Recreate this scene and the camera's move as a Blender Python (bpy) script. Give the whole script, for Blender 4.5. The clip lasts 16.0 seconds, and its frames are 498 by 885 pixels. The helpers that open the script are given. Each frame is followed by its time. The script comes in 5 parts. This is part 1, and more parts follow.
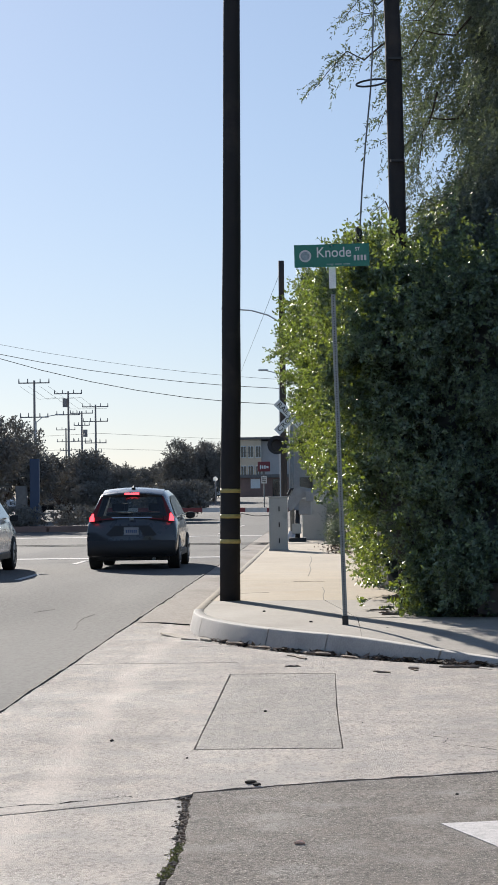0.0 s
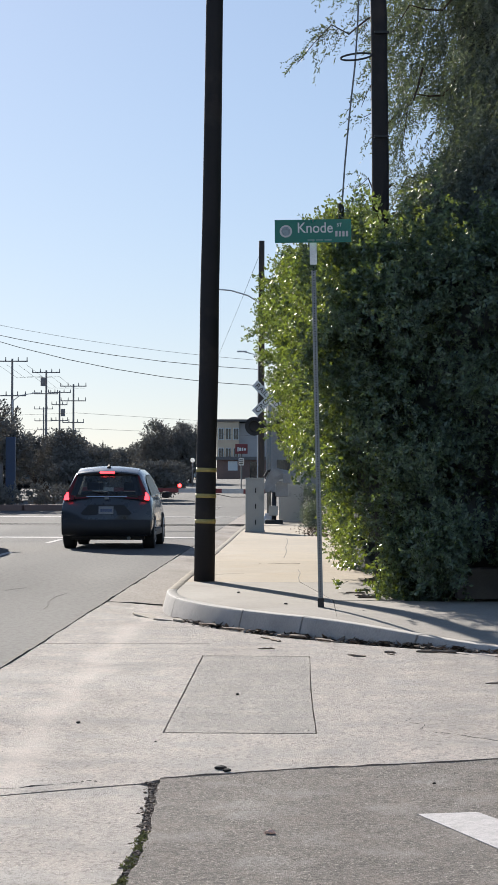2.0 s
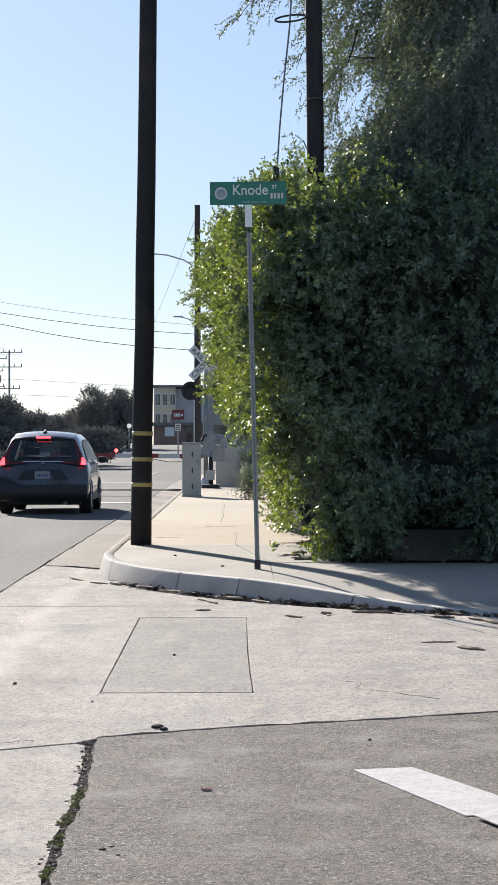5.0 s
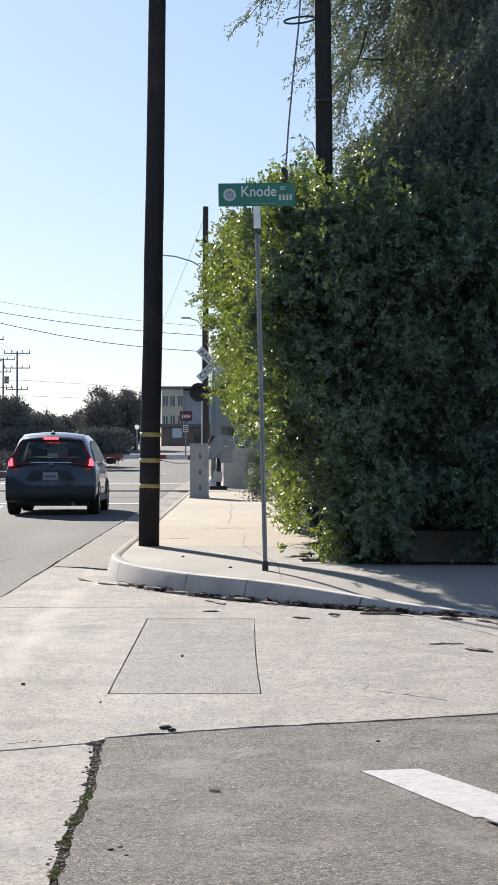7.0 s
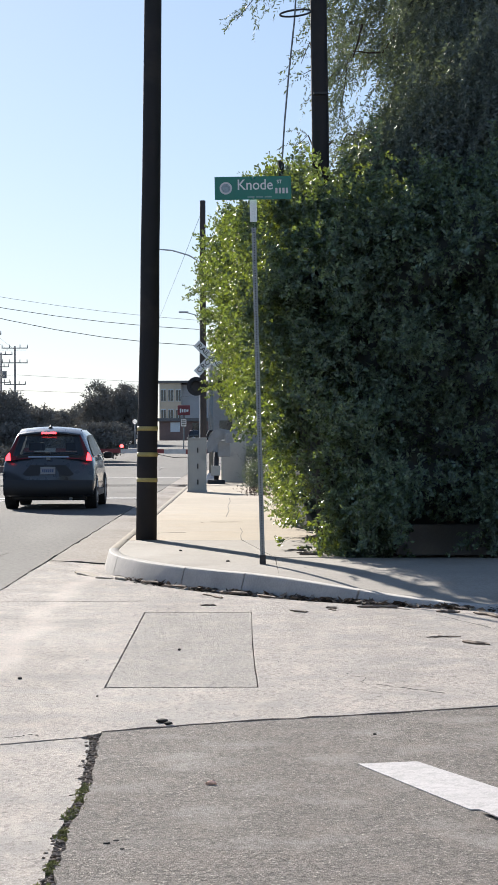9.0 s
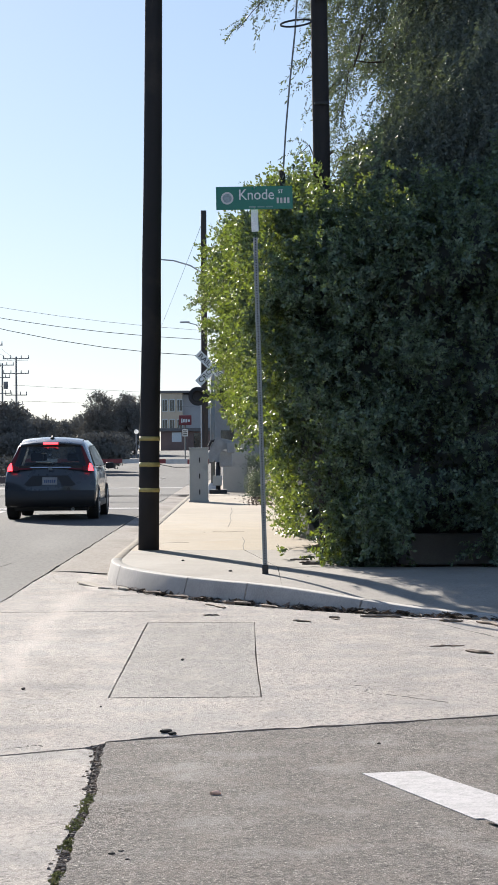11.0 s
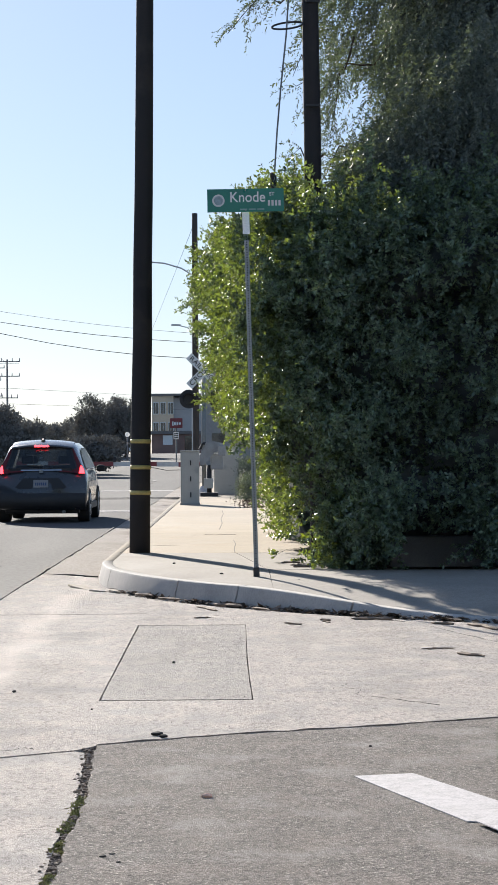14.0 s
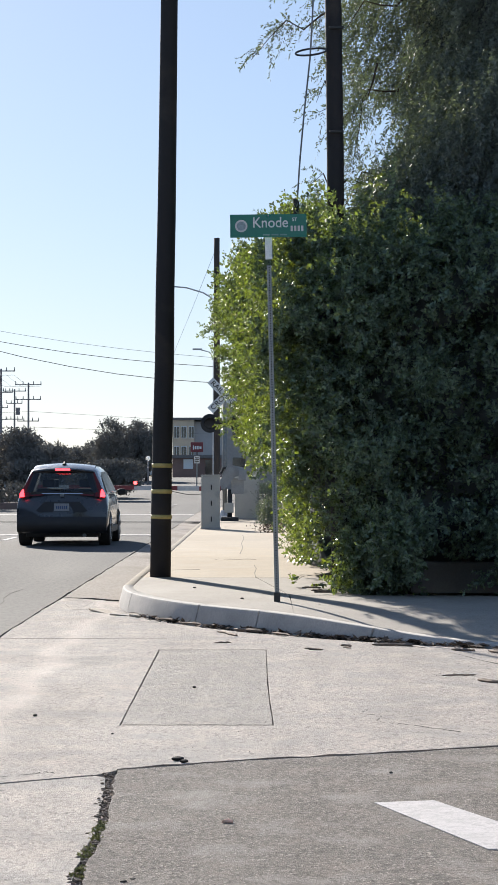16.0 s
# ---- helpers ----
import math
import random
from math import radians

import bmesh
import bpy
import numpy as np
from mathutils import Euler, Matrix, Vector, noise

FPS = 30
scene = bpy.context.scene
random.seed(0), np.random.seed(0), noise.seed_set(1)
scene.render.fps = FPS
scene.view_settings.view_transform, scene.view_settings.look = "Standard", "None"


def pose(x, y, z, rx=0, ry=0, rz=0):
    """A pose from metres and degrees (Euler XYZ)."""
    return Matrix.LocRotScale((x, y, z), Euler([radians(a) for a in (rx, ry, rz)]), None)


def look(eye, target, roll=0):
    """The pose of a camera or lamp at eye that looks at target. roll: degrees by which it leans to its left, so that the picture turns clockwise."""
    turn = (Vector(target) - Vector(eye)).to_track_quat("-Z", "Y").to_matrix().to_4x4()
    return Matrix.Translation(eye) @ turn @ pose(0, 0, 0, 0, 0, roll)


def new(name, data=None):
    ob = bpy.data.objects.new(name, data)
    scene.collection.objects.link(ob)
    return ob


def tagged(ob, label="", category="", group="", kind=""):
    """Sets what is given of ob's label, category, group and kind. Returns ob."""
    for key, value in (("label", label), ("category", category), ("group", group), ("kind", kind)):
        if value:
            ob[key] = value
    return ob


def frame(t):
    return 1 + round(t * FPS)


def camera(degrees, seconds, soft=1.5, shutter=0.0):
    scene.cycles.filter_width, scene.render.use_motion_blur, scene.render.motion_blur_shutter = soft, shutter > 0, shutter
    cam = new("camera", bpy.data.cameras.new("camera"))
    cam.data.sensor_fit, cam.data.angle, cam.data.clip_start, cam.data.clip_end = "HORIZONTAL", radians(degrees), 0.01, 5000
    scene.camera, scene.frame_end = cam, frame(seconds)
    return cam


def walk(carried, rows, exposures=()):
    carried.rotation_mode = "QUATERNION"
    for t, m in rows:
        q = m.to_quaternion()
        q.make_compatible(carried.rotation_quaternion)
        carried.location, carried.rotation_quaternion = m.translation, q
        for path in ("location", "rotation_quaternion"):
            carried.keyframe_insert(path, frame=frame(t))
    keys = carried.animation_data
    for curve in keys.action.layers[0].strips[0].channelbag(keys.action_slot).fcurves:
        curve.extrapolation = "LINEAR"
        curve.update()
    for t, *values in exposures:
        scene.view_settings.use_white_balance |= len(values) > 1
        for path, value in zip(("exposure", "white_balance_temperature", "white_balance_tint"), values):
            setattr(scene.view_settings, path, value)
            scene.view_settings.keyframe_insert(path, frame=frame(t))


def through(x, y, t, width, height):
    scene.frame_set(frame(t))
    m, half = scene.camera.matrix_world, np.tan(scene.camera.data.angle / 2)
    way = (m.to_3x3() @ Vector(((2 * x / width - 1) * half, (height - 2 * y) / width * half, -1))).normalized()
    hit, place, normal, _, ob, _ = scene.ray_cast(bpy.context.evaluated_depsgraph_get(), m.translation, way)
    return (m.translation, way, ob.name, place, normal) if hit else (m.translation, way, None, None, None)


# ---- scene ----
import itertools

# camera: hand-held at the kerb across the side street, long lens
cam = camera(13.594, 16.0, soft=1.5)
PATH = [  # t, x, y, z, yaw, pitch, lean
    (0, -0.0026, -0.377, 1.4679, 2.0093, 1.4752, -0.736),
    (0.5, -0.0017, -0.315, 1.4590, 1.9124, 1.3859, -0.572),
    (1, -0.0071, -0.005, 1.4432, 1.8850, 1.3554, -0.262),
    (1.5, -0.0058, 0.030, 1.4374, 1.7238, 1.2273, -0.002),
    (2, -0.0029, 0.012, 1.4334, 1.3822, 0.9915, 0.149),
    (2.5, 0.0035, 0.010, 1.4262, 0.8739, 0.6621, 0.125),
    (3, 0.0069, 0.002, 1.4145, 0.3392, 0.3612, 0.093),
    (3.5, 0.0020, 0.002, 1.4123, -0.0412, 0.1504, 0.007),
    (4, 0.0049, 0.003, 1.4064, -0.2995, 0.0627, -0.166),
    (6.5, 0.0019, 0.012, 1.3996, -0.3707, 0.0487, -0.056),
    (7, -0.0001, -0.000, 1.3997, -0.1392, 0.0930, 0.002),
    (7.5, 0.0034, -0.004, 1.4001, -0.0443, 0.1167, 0.046),
    (8, 0.0037, 0.009, 1.3974, -0.1180, 0.1011, 0.083),
    (8.5, 0.0065, 0.010, 1.3974, -0.1930, 0.0280, -0.003),
    (9, 0.0114, 0.013, 1.3946, -0.1892, -0.0680, -0.173),
    (11.5, 0.0024, 0.009, 1.3944, -0.1719, 0.3006, -0.390),
    (12, 0.0021, -0.001, 1.3929, -0.3728, 0.3634, -0.284),
    (12.5, -0.0017, 0.008, 1.3930, -0.5819, 0.3255, -0.202),
    (13, -0.0019, 0.010, 1.3927, -0.6775, 0.2553, -0.192),
    (13.5, -0.0006, 0.001, 1.3916, -0.5913, 0.2311, -0.233),
    (14, 0.0021, 0.025, 1.3908, -0.3961, 0.2791, -0.359),
    (14.5, 0.0001, 0.012, 1.3942, -0.1572, 0.4145, -0.373),
    (15, -0.0017, 0.008, 1.3938, 0.0685, 0.6234, -0.293),
    (15.5, -0.0065, 0.009, 1.3936, 0.2003, 0.8372, -0.148),
    (16, -0.0072, 0.009, 1.3962, 0.1632, 0.9497, -0.014),
]
walk(cam, [(t, pose(x, y, z, 90 + pitch, -lean, yaw)) for t, x, y, z, yaw, pitch, lean in PATH],
     exposures=[(0.0, 0.6, 6250, 10), (1.5, 0.6, 6250, 10), (3.0, 0.74, 6250, 10), (4.2, 0.83, 6250, 10), (14.0, 0.85, 6250, 10), (16.0, 0.8, 6250, 10)])

# ---- light ----
SUN_LEFT, SUN_UP = 20.0, 22.0
world = bpy.data.worlds.new("sky")
scene.world = world
world.use_nodes = True
wn = world.node_tree.nodes
sky = wn.new("ShaderNodeTexSky")
sky.sky_type, sky.sun_disc = "NISHITA", False
sky.sun_elevation, sky.sun_rotation = radians(SUN_UP), radians(-SUN_LEFT)
sky.air_density, sky.dust_density, sky.ozone_density = 0.95, 0.26, 4.2
haze = wn.new("ShaderNodeGamma")  # a hazy sky: less fall from the horizon to the zenith
haze.inputs[1].default_value = 0.61
world.node_tree.links.new(sky.outputs[0], haze.inputs[0])
tone = wn.new("ShaderNodeMix")
tone.data_type, tone.blend_type = "RGBA", "MULTIPLY"
tone.inputs[0].default_value, tone.inputs[7].default_value = 1.0, (0.955, 0.987, 1.075, 1)
world.node_tree.links.new(haze.outputs[0], tone.inputs[6])
world.node_tree.links.new(tone.outputs[2], wn["Background"].inputs[0])
wn["Background"].inputs[1].default_value = 0.132
lamp = bpy.data.lights.new("sun", "SUN")
lamp.energy, lamp.angle, lamp.color = 5.6, radians(0.6), (1.0, 0.91, 0.79)
to_sun = Vector((-math.sin(radians(SUN_LEFT)) * math.cos(radians(SUN_UP)), math.cos(radians(SUN_LEFT)) * math.cos(radians(SUN_UP)), math.sin(radians(SUN_UP))))
sun = new("sun", lamp)
sun.matrix_world = look(to_sun * 50, (0, 0, 0))


# ---- materials ----
def mat(name, color, rough=0.7, metal=0.0, vary=0.18, scale=6.0, fine=90.0, bump=0.15, stain=None, stain_scale=1.1, stain_at=0.55, per_piece=0.0, spec=0.5, depth=0.004, speck=0.25, coarse=0.0, chips=0.0, along=1.0, tracks=0.0, pits=0.0, band=0.0):
    """A worn surface: broad mottling, fine grain, relief and, with stain, patches of a second colour."""
    m = bpy.data.materials.new(name)
    m.use_nodes = True
    n, link = m.node_tree.nodes, m.node_tree.links.new
    b = n["Principled BSDF"]
    b.inputs["Roughness"].default_value, b.inputs["Metallic"].default_value = rough, metal
    b.inputs["Specular IOR Level"].default_value = spec
    geo = n.new("ShaderNodeNewGeometry")

    def noise_at(sc, detail=4.0, stretch=1.0):
        t = n.new("ShaderNodeTexNoise")
        t.inputs["Scale"].default_value, t.inputs["Detail"].default_value = sc, detail
        source = geo.outputs["Position"]
        if stretch != 1.0:  # marks drawn out along the traffic
            mp = n.new("ShaderNodeMapping")
            mp.inputs["Scale"].default_value = (1, stretch, 1)
            mp.inputs["Rotation"].default_value = (0, 0, radians(9))
            link(source, mp.inputs["Vector"])
            source = mp.outputs[0]
        link(source, t.inputs["Vector"])
        return t

    def mix(kind, fac, a, c):
        x = n.new("ShaderNodeMix")
        x.data_type, x.blend_type = "RGBA", kind
        if isinstance(fac, float):
            x.inputs[0].default_value = fac
        else:
            link(fac, x.inputs[0])
        for i, v in ((6, a), (7, c)):
            if isinstance(v, tuple):
                x.inputs[i].default_value = (*v, 1)
            else:
                link(v, x.inputs[i])
        return x.outputs[2]

    def ramp(src, lo, hi, a, c):
        r = n.new("ShaderNodeMapRange")
        r.inputs[1].default_value, r.inputs[2].default_value, r.inputs[3].default_value, r.inputs[4].default_value = lo, hi, a, c
        link(src, r.inputs[0])
        return r.outputs[0]

    broad, grain, rough_ = noise_at(scale, 4.0, along), noise_at(fine, 2.0), noise_at(fine * 0.25, 8.0, along ** 0.5)
    rough_.inputs["Roughness"].default_value = 0.75
    col = mix("MIX", ramp(broad.outputs[0], 0.3, 0.7, 0.0, 1.0), tuple(c * (1 - vary) for c in color), tuple(min(1, c * (1 + vary)) for c in color))
    col = mix("MIX", ramp(grain.outputs[0], 0.35, 0.65, 0.0, 0.6), col, mix("MULTIPLY", 1.0, col, tuple([1 - speck] * 3)))
    if coarse:
        col = mix("MULTIPLY", ramp(rough_.outputs[0], 0.45, 0.62, 0.0, 1.0), col, tuple([1 - coarse] * 3))
    if chips:
        ch = noise_at(fine * 0.55, 3.0)
        col = mix("MIX", ramp(ch.outputs[0], 0.58, 0.68, 0.0, 0.9), col, tuple(min(0.8, c * (1 + chips)) for c in color))
    if stain:
        st = noise_at(stain_scale, 6.0, along)
        col = mix("MIX", ramp(st.outputs[0], stain_at, stain_at + 0.15, 0.0, 0.8), col, stain)
    if tracks:  # grime and polish drawn out by wheels
        tk = noise_at(1.7, 5.0, 0.1)
        col = mix("MULTIPLY", ramp(tk.outputs[0], 0.48, 0.62, 0.0, 1.0), col, (1 - tracks, 1 - tracks * 1.05, 1 - tracks * 1.1))
        sw = noise_at(5.5, 9.0, 0.6)
        col = mix("MIX", ramp(sw.outputs[0], 0.5, 0.66, 0.0, 0.3), col, tuple(min(0.8, c * k) for c, k in zip(color, (1.24, 1.18, 1.13))))
    if pits:  # small dark flecks and worn hollows
        for sc, lo in ((24.0, 0.55), (60.0, 0.56)):
            pt = noise_at(sc, 6.0, 0.55)
            col = mix("MULTIPLY", ramp(pt.outputs[0], lo, lo + 0.09, 0.0, 1.0), col, tuple([1 - pits] * 3))
    if band:  # pale band polished by wheels beside the gutter
        sep = n.new("ShaderNodeSeparateXYZ")
        link(geo.outputs["Position"], sep.inputs[0])
        edge = noise_at(1.3, 6.0, 0.35)
        ma = n.new("ShaderNodeMath")
        ma.operation, ma.inputs[1].default_value, ma.inputs[2].default_value = "MULTIPLY_ADD", 0.016, 1.29
        link(sep.outputs[1], ma.inputs[0])
        ad = n.new("ShaderNodeMath")
        ad.operation = "ADD"
        link(sep.outputs[0], ad.inputs[0])
        link(ma.outputs[0], ad.inputs[1])
        wv = n.new("ShaderNodeMath")
        wv.operation, wv.inputs[1].default_value = "MULTIPLY_ADD", 0.9
        link(edge.outputs[0], wv.inputs[0])
        link(ad.outputs[0], wv.inputs[2])
        off = n.new("ShaderNodeMath")
        off.operation, off.inputs[1].default_value = "SUBTRACT", 0.45
        link(wv.outputs[0], off.inputs[0])
        ab = n.new("ShaderNodeMath")
        ab.operation = "ABSOLUTE"
        link(off.outputs[0], ab.inputs[0])
        col = mix("MIX", ramp(ab.outputs[0], 0.03, 0.2, band, 0.0), col, tuple(min(0.8, c * k) for c, k in zip(color, (1.3, 1.27, 1.24))))
    if per_piece > 0:
        info = n.new("ShaderNodeObjectInfo")
        hsv = n.new("ShaderNodeHueSaturation")
        link(ramp(info.outputs["Random"], 0, 1, 1 - per_piece, 1 + per_piece), hsv.inputs["Value"])
        link(col, hsv.inputs["Color"])
        col = hsv.outputs[0]
    link(col, b.inputs["Base Color"])
    link(ramp(broad.outputs[0], 0.3, 0.7, max(0, rough - 0.1), min(1, rough + 0.1)), b.inputs["Roughness"])
    if bump:
        bp = n.new("ShaderNodeBump")
        bp.inputs["Strength"].default_value, bp.inputs["Distance"].default_value = bump, depth
        height = grain.outputs[0]
        if coarse:
            add = n.new("ShaderNodeMath")
            add.operation = "ADD"
            link(grain.outputs[0], add.inputs[0])
            link(rough_.outputs[0], add.inputs[1])
            height = add.outputs[0]
        link(height, bp.inputs["Height"])
        link(bp.outputs[0], b.inputs["Normal"])
    return m


def leaf_mat(name, color, through, share=0.45, rough=0.35, vary=0.35):
    """Thin leaves that let light through; each leaf has a tone of its own."""
    m = bpy.data.materials.new(name)
    m.use_nodes = True
    n, link = m.node_tree.nodes, m.node_tree.links.new
    b, out = n["Principled BSDF"], n["Material Output"]
    geo = n.new("ShaderNodeNewGeometry")
    r = n.new("ShaderNodeMapRange")
    r.inputs[3].default_value, r.inputs[4].default_value = 1 - vary, 1 + vary
    link(geo.outputs["Random Per Island"], r.inputs[0])
    hue = n.new("ShaderNodeMapRange")
    hue.inputs[3].default_value, hue.inputs[4].default_value = 0.475, 0.52
    big = n.new("ShaderNodeTexNoise")
    big.inputs["Scale"].default_value = 1.7
    link(geo.outputs["Position"], big.inputs["Vector"])
    link(big.outputs[0], hue.inputs[0])
    cols = []
    for c in (color, through):
        h = n.new("ShaderNodeHueSaturation")
        h.inputs["Color"].default_value = (*c, 1)
        link(r.outputs[0], h.inputs["Value"])
        link(hue.outputs[0], h.inputs["Hue"])
        cols.append(h.outputs[0])
    link(cols[0], b.inputs["Base Color"])
    b.inputs["Roughness"].default_value = rough
    tr = n.new("ShaderNodeBsdfTranslucent")
    link(cols[1], tr.inputs["Color"])
    mx = n.new("ShaderNodeMixShader")
    mx.inputs[0].default_value = share
    link(b.outputs[0], mx.inputs[1])
    link(tr.outputs[0], mx.inputs[2])
    link(mx.outputs[0], out.inputs["Surface"])
    return m


def glow_mat(name, color, strength):
    m = mat(name, color, 0.3, vary=0.05, bump=0)
    b = m.node_tree.nodes["Principled BSDF"]
    b.inputs["Emission Color"].default_value, b.inputs["Emission Strength"].default_value = (*color, 1), strength
    return m


def glass_mat(name, tint=(0.02, 0.025, 0.03), rough=0.05):
    m = mat(name, tint, rough, vary=0.1, bump=0, scale=0.8)
    m.node_tree.nodes["Principled BSDF"].inputs["Coat Weight"].default_value = 0.6
    return m


def paint_mat(name, color, rough=0.3, metal=0.3):
    m = mat(name, color, rough, metal, vary=0.06, bump=0.02, fine=400)
    m.node_tree.nodes["Principled BSDF"].inputs["Coat Weight"].default_value = 0.7
    m.node_tree.nodes["Principled BSDF"].inputs["Coat Roughness"].default_value = 0.056
    return m


M_ROAD = mat("worn_asphalt", (0.122, 0.119, 0.116), 0.95, vary=0.2, scale=0.5, fine=70, bump=0.5, stain=(0.145, 0.142, 0.137), stain_scale=0.25, depth=0.01, spec=0.25, coarse=0.42, along=0.15, pits=0.2)
M_SIDE_ROAD = mat("dark_asphalt", (0.3, 0.266, 0.238), 0.95, vary=0.2, scale=1.6, fine=150, bump=1.0, stain=(0.37, 0.34, 0.31), stain_scale=2.4, stain_at=0.52, depth=0.022, spec=0.3, speck=0.55, coarse=0.55, chips=1.1, along=0.9, tracks=0.1, pits=0.22)
M_CONCRETE = mat("street_concrete", (0.51, 0.452, 0.405), 0.88, vary=0.2, scale=0.9, fine=140, bump=0.8, stain=(0.325, 0.302, 0.28), stain_scale=1.5, stain_at=0.47, per_piece=0.03, depth=0.017, speck=0.48, coarse=0.48, chips=0.3, along=1.25, tracks=0.11, pits=0.28, band=0.4)
M_CONCRETE_GREY = mat("grey_street_concrete", (0.47, 0.43, 0.392), 0.88, vary=0.16, scale=1.6, fine=130, bump=1.0, stain=(0.335, 0.31, 0.283), stain_scale=1.8, stain_at=0.52, depth=0.02, speck=0.5, coarse=0.46, chips=0.32, along=1.5, tracks=0.08, pits=0.28)
M_GUTTER_PALE = mat("dusty_gutter", (0.36, 0.317, 0.277), 0.92, vary=0.18, scale=1.1, fine=90, bump=0.6, stain=(0.22, 0.19, 0.16), stain_scale=0.9, stain_at=0.48, depth=0.008, coarse=0.3, spec=0.2, along=0.4, pits=0.15)
M_BED = mat("sandy_bed", (0.26, 0.21, 0.155), 0.95, vary=0.2)
M_KERB = mat("kerb_concrete", (0.43, 0.405, 0.38), 0.88, vary=0.16, scale=2.2, fine=60, bump=0.4, stain=(0.33, 0.315, 0.295), stain_scale=2.6, stain_at=0.56, coarse=0.07, depth=0.006)
M_KERB_BUFF = mat("buff_kerb", (0.4, 0.335, 0.255), 0.9, vary=0.14, scale=2.2, fine=60, bump=0.4, stain=(0.28, 0.24, 0.19), stain_scale=2.6, stain_at=0.52, coarse=0.15, depth=0.006)
M_WALK = mat("grey_sidewalk", (0.32, 0.287, 0.248), 0.9, vary=0.12, scale=1.5, fine=80, bump=0.3, stain=(0.225, 0.2, 0.17), per_piece=0.03, coarse=0.15, depth=0.006)
M_WALK_WARM = mat("buff_sidewalk", (0.41, 0.335, 0.24), 0.9, vary=0.12, scale=1.5, fine=80, bump=0.3, stain=(0.34, 0.275, 0.2), per_piece=0.05, coarse=0.15, depth=0.006)
M_JOINT = mat("joint_dirt", (0.05, 0.045, 0.04), 0.95, vary=0.3, scale=8, fine=60)
M_SOIL = mat("dry_soil", (0.13, 0.1, 0.075), 0.95, vary=0.3, scale=2, fine=40, bump=0.8, depth=0.02)
M_CRUMB = mat("crumbled_asphalt", (0.2, 0.155, 0.12), 0.95, vary=0.4, scale=40, fine=120, bump=0.4)
M_CLOD = mat("dark_clod", (0.03, 0.026, 0.022), 0.95, vary=0.3, scale=60, fine=200, bump=0.4)
M_PAINT = mat("road_paint", (0.54, 0.51, 0.5), 0.85, vary=0.08, scale=5, fine=90, bump=0.3, stain=(0.36, 0.35, 0.335), stain_scale=7, stain_at=0.6, coarse=0.25, depth=0.01)
M_POLE = mat("creosoted_wood", (0.022, 0.0195, 0.0205), 0.85, vary=0.35, scale=4, fine=70, bump=0.7, stain=(0.045, 0.035, 0.03), stain_scale=2.5, depth=0.008)
M_POLE_GREY = mat("weathered_wood", (0.3, 0.28, 0.27), 0.9, vary=0.25, scale=3, fine=60, bump=0.5)
M_BAND = mat("yellow_reflective_band", (0.5, 0.4, 0.14), 0.5, vary=0.15, scale=10, bump=0.1)
M_STEEL = mat("galvanised_steel", (0.23, 0.25, 0.255), 0.55, 0.35, vary=0.15, scale=20, fine=160, bump=0.1)
M_HOLE = mat("dark_hole", (0.02, 0.02, 0.02), 0.9, vary=0.1, bump=0)
M_SIGN = mat("green_sign_sheeting", (0.004, 0.16, 0.115), 0.35, vary=0.06, scale=4, fine=200, bump=0.03)
M_WHITE = mat("white_sheeting", (0.8, 0.82, 0.8), 0.4, vary=0.04, bump=0.02)
M_SIGN_WHITE = mat("aged_white_sheeting", (0.66, 0.69, 0.68), 0.45, vary=0.05, bump=0.02)
M_GREY_WHITE = mat("faded_white_sheeting", (0.55, 0.56, 0.56), 0.5, vary=0.1, bump=0.02)
M_BLACK = mat("black_enamel", (0.018, 0.018, 0.02), 0.55, vary=0.2, bump=0.1)
M_CABINET = mat("grey_cabinet_paint", (0.47, 0.46, 0.415), 0.55, vary=0.06, scale=2, fine=120, bump=0.1, stain=(0.3, 0.3, 0.28), stain_scale=2.5, stain_at=0.6)
M_DULL = mat("dull_aluminium", (0.33, 0.335, 0.33), 0.6, 0.1, vary=0.15, scale=5, bump=0.15)
M_ALU = mat("painted_aluminium", (0.55, 0.56, 0.57), 0.5, 0.2, vary=0.1, scale=5, bump=0.1)
M_RED = mat("red_reflective", (0.21, 0.035, 0.04), 0.5, vary=0.15, bump=0.05)
M_RED_GLOW = glow_mat("red_lamp", (1.0, 0.03, 0.03), 9.0)
M_TAIL_GLOW = glow_mat("brake_lamp", (1.0, 0.04, 0.05), 3.5)
M_TAIL = mat("red_lens", (0.13, 0.008, 0.01), 0.15, vary=0.1, bump=0)
M_TYRE = mat("tyre_rubber", (0.022, 0.022, 0.022), 0.85, vary=0.2, bump=0.2)
M_PLASTIC = mat("black_plastic", (0.025, 0.025, 0.027), 0.6, vary=0.15, bump=0.15, fine=200)
M_GLASS = glass_mat("car_glass")


def clear_glass(name, tint, gloss=0.1):
    """Thin clear or tinted pane: lets light straight through and mirrors a little."""
    m = bpy.data.materials.new(name)
    m.use_nodes = True
    n, link = m.node_tree.nodes, m.node_tree.links.new
    tr, gl, mx = n.new("ShaderNodeBsdfTransparent"), n.new("ShaderNodeBsdfGlossy"), n.new("ShaderNodeMixShader")
    tr.inputs["Color"].default_value = (*tint, 1)
    gl.inputs["Roughness"].default_value = 0.03
    mx.inputs[0].default_value = gloss
    link(tr.outputs[0], mx.inputs[1])
    link(gl.outputs[0], mx.inputs[2])
    link(mx.outputs[0], n["Material Output"].inputs["Surface"])
    return m


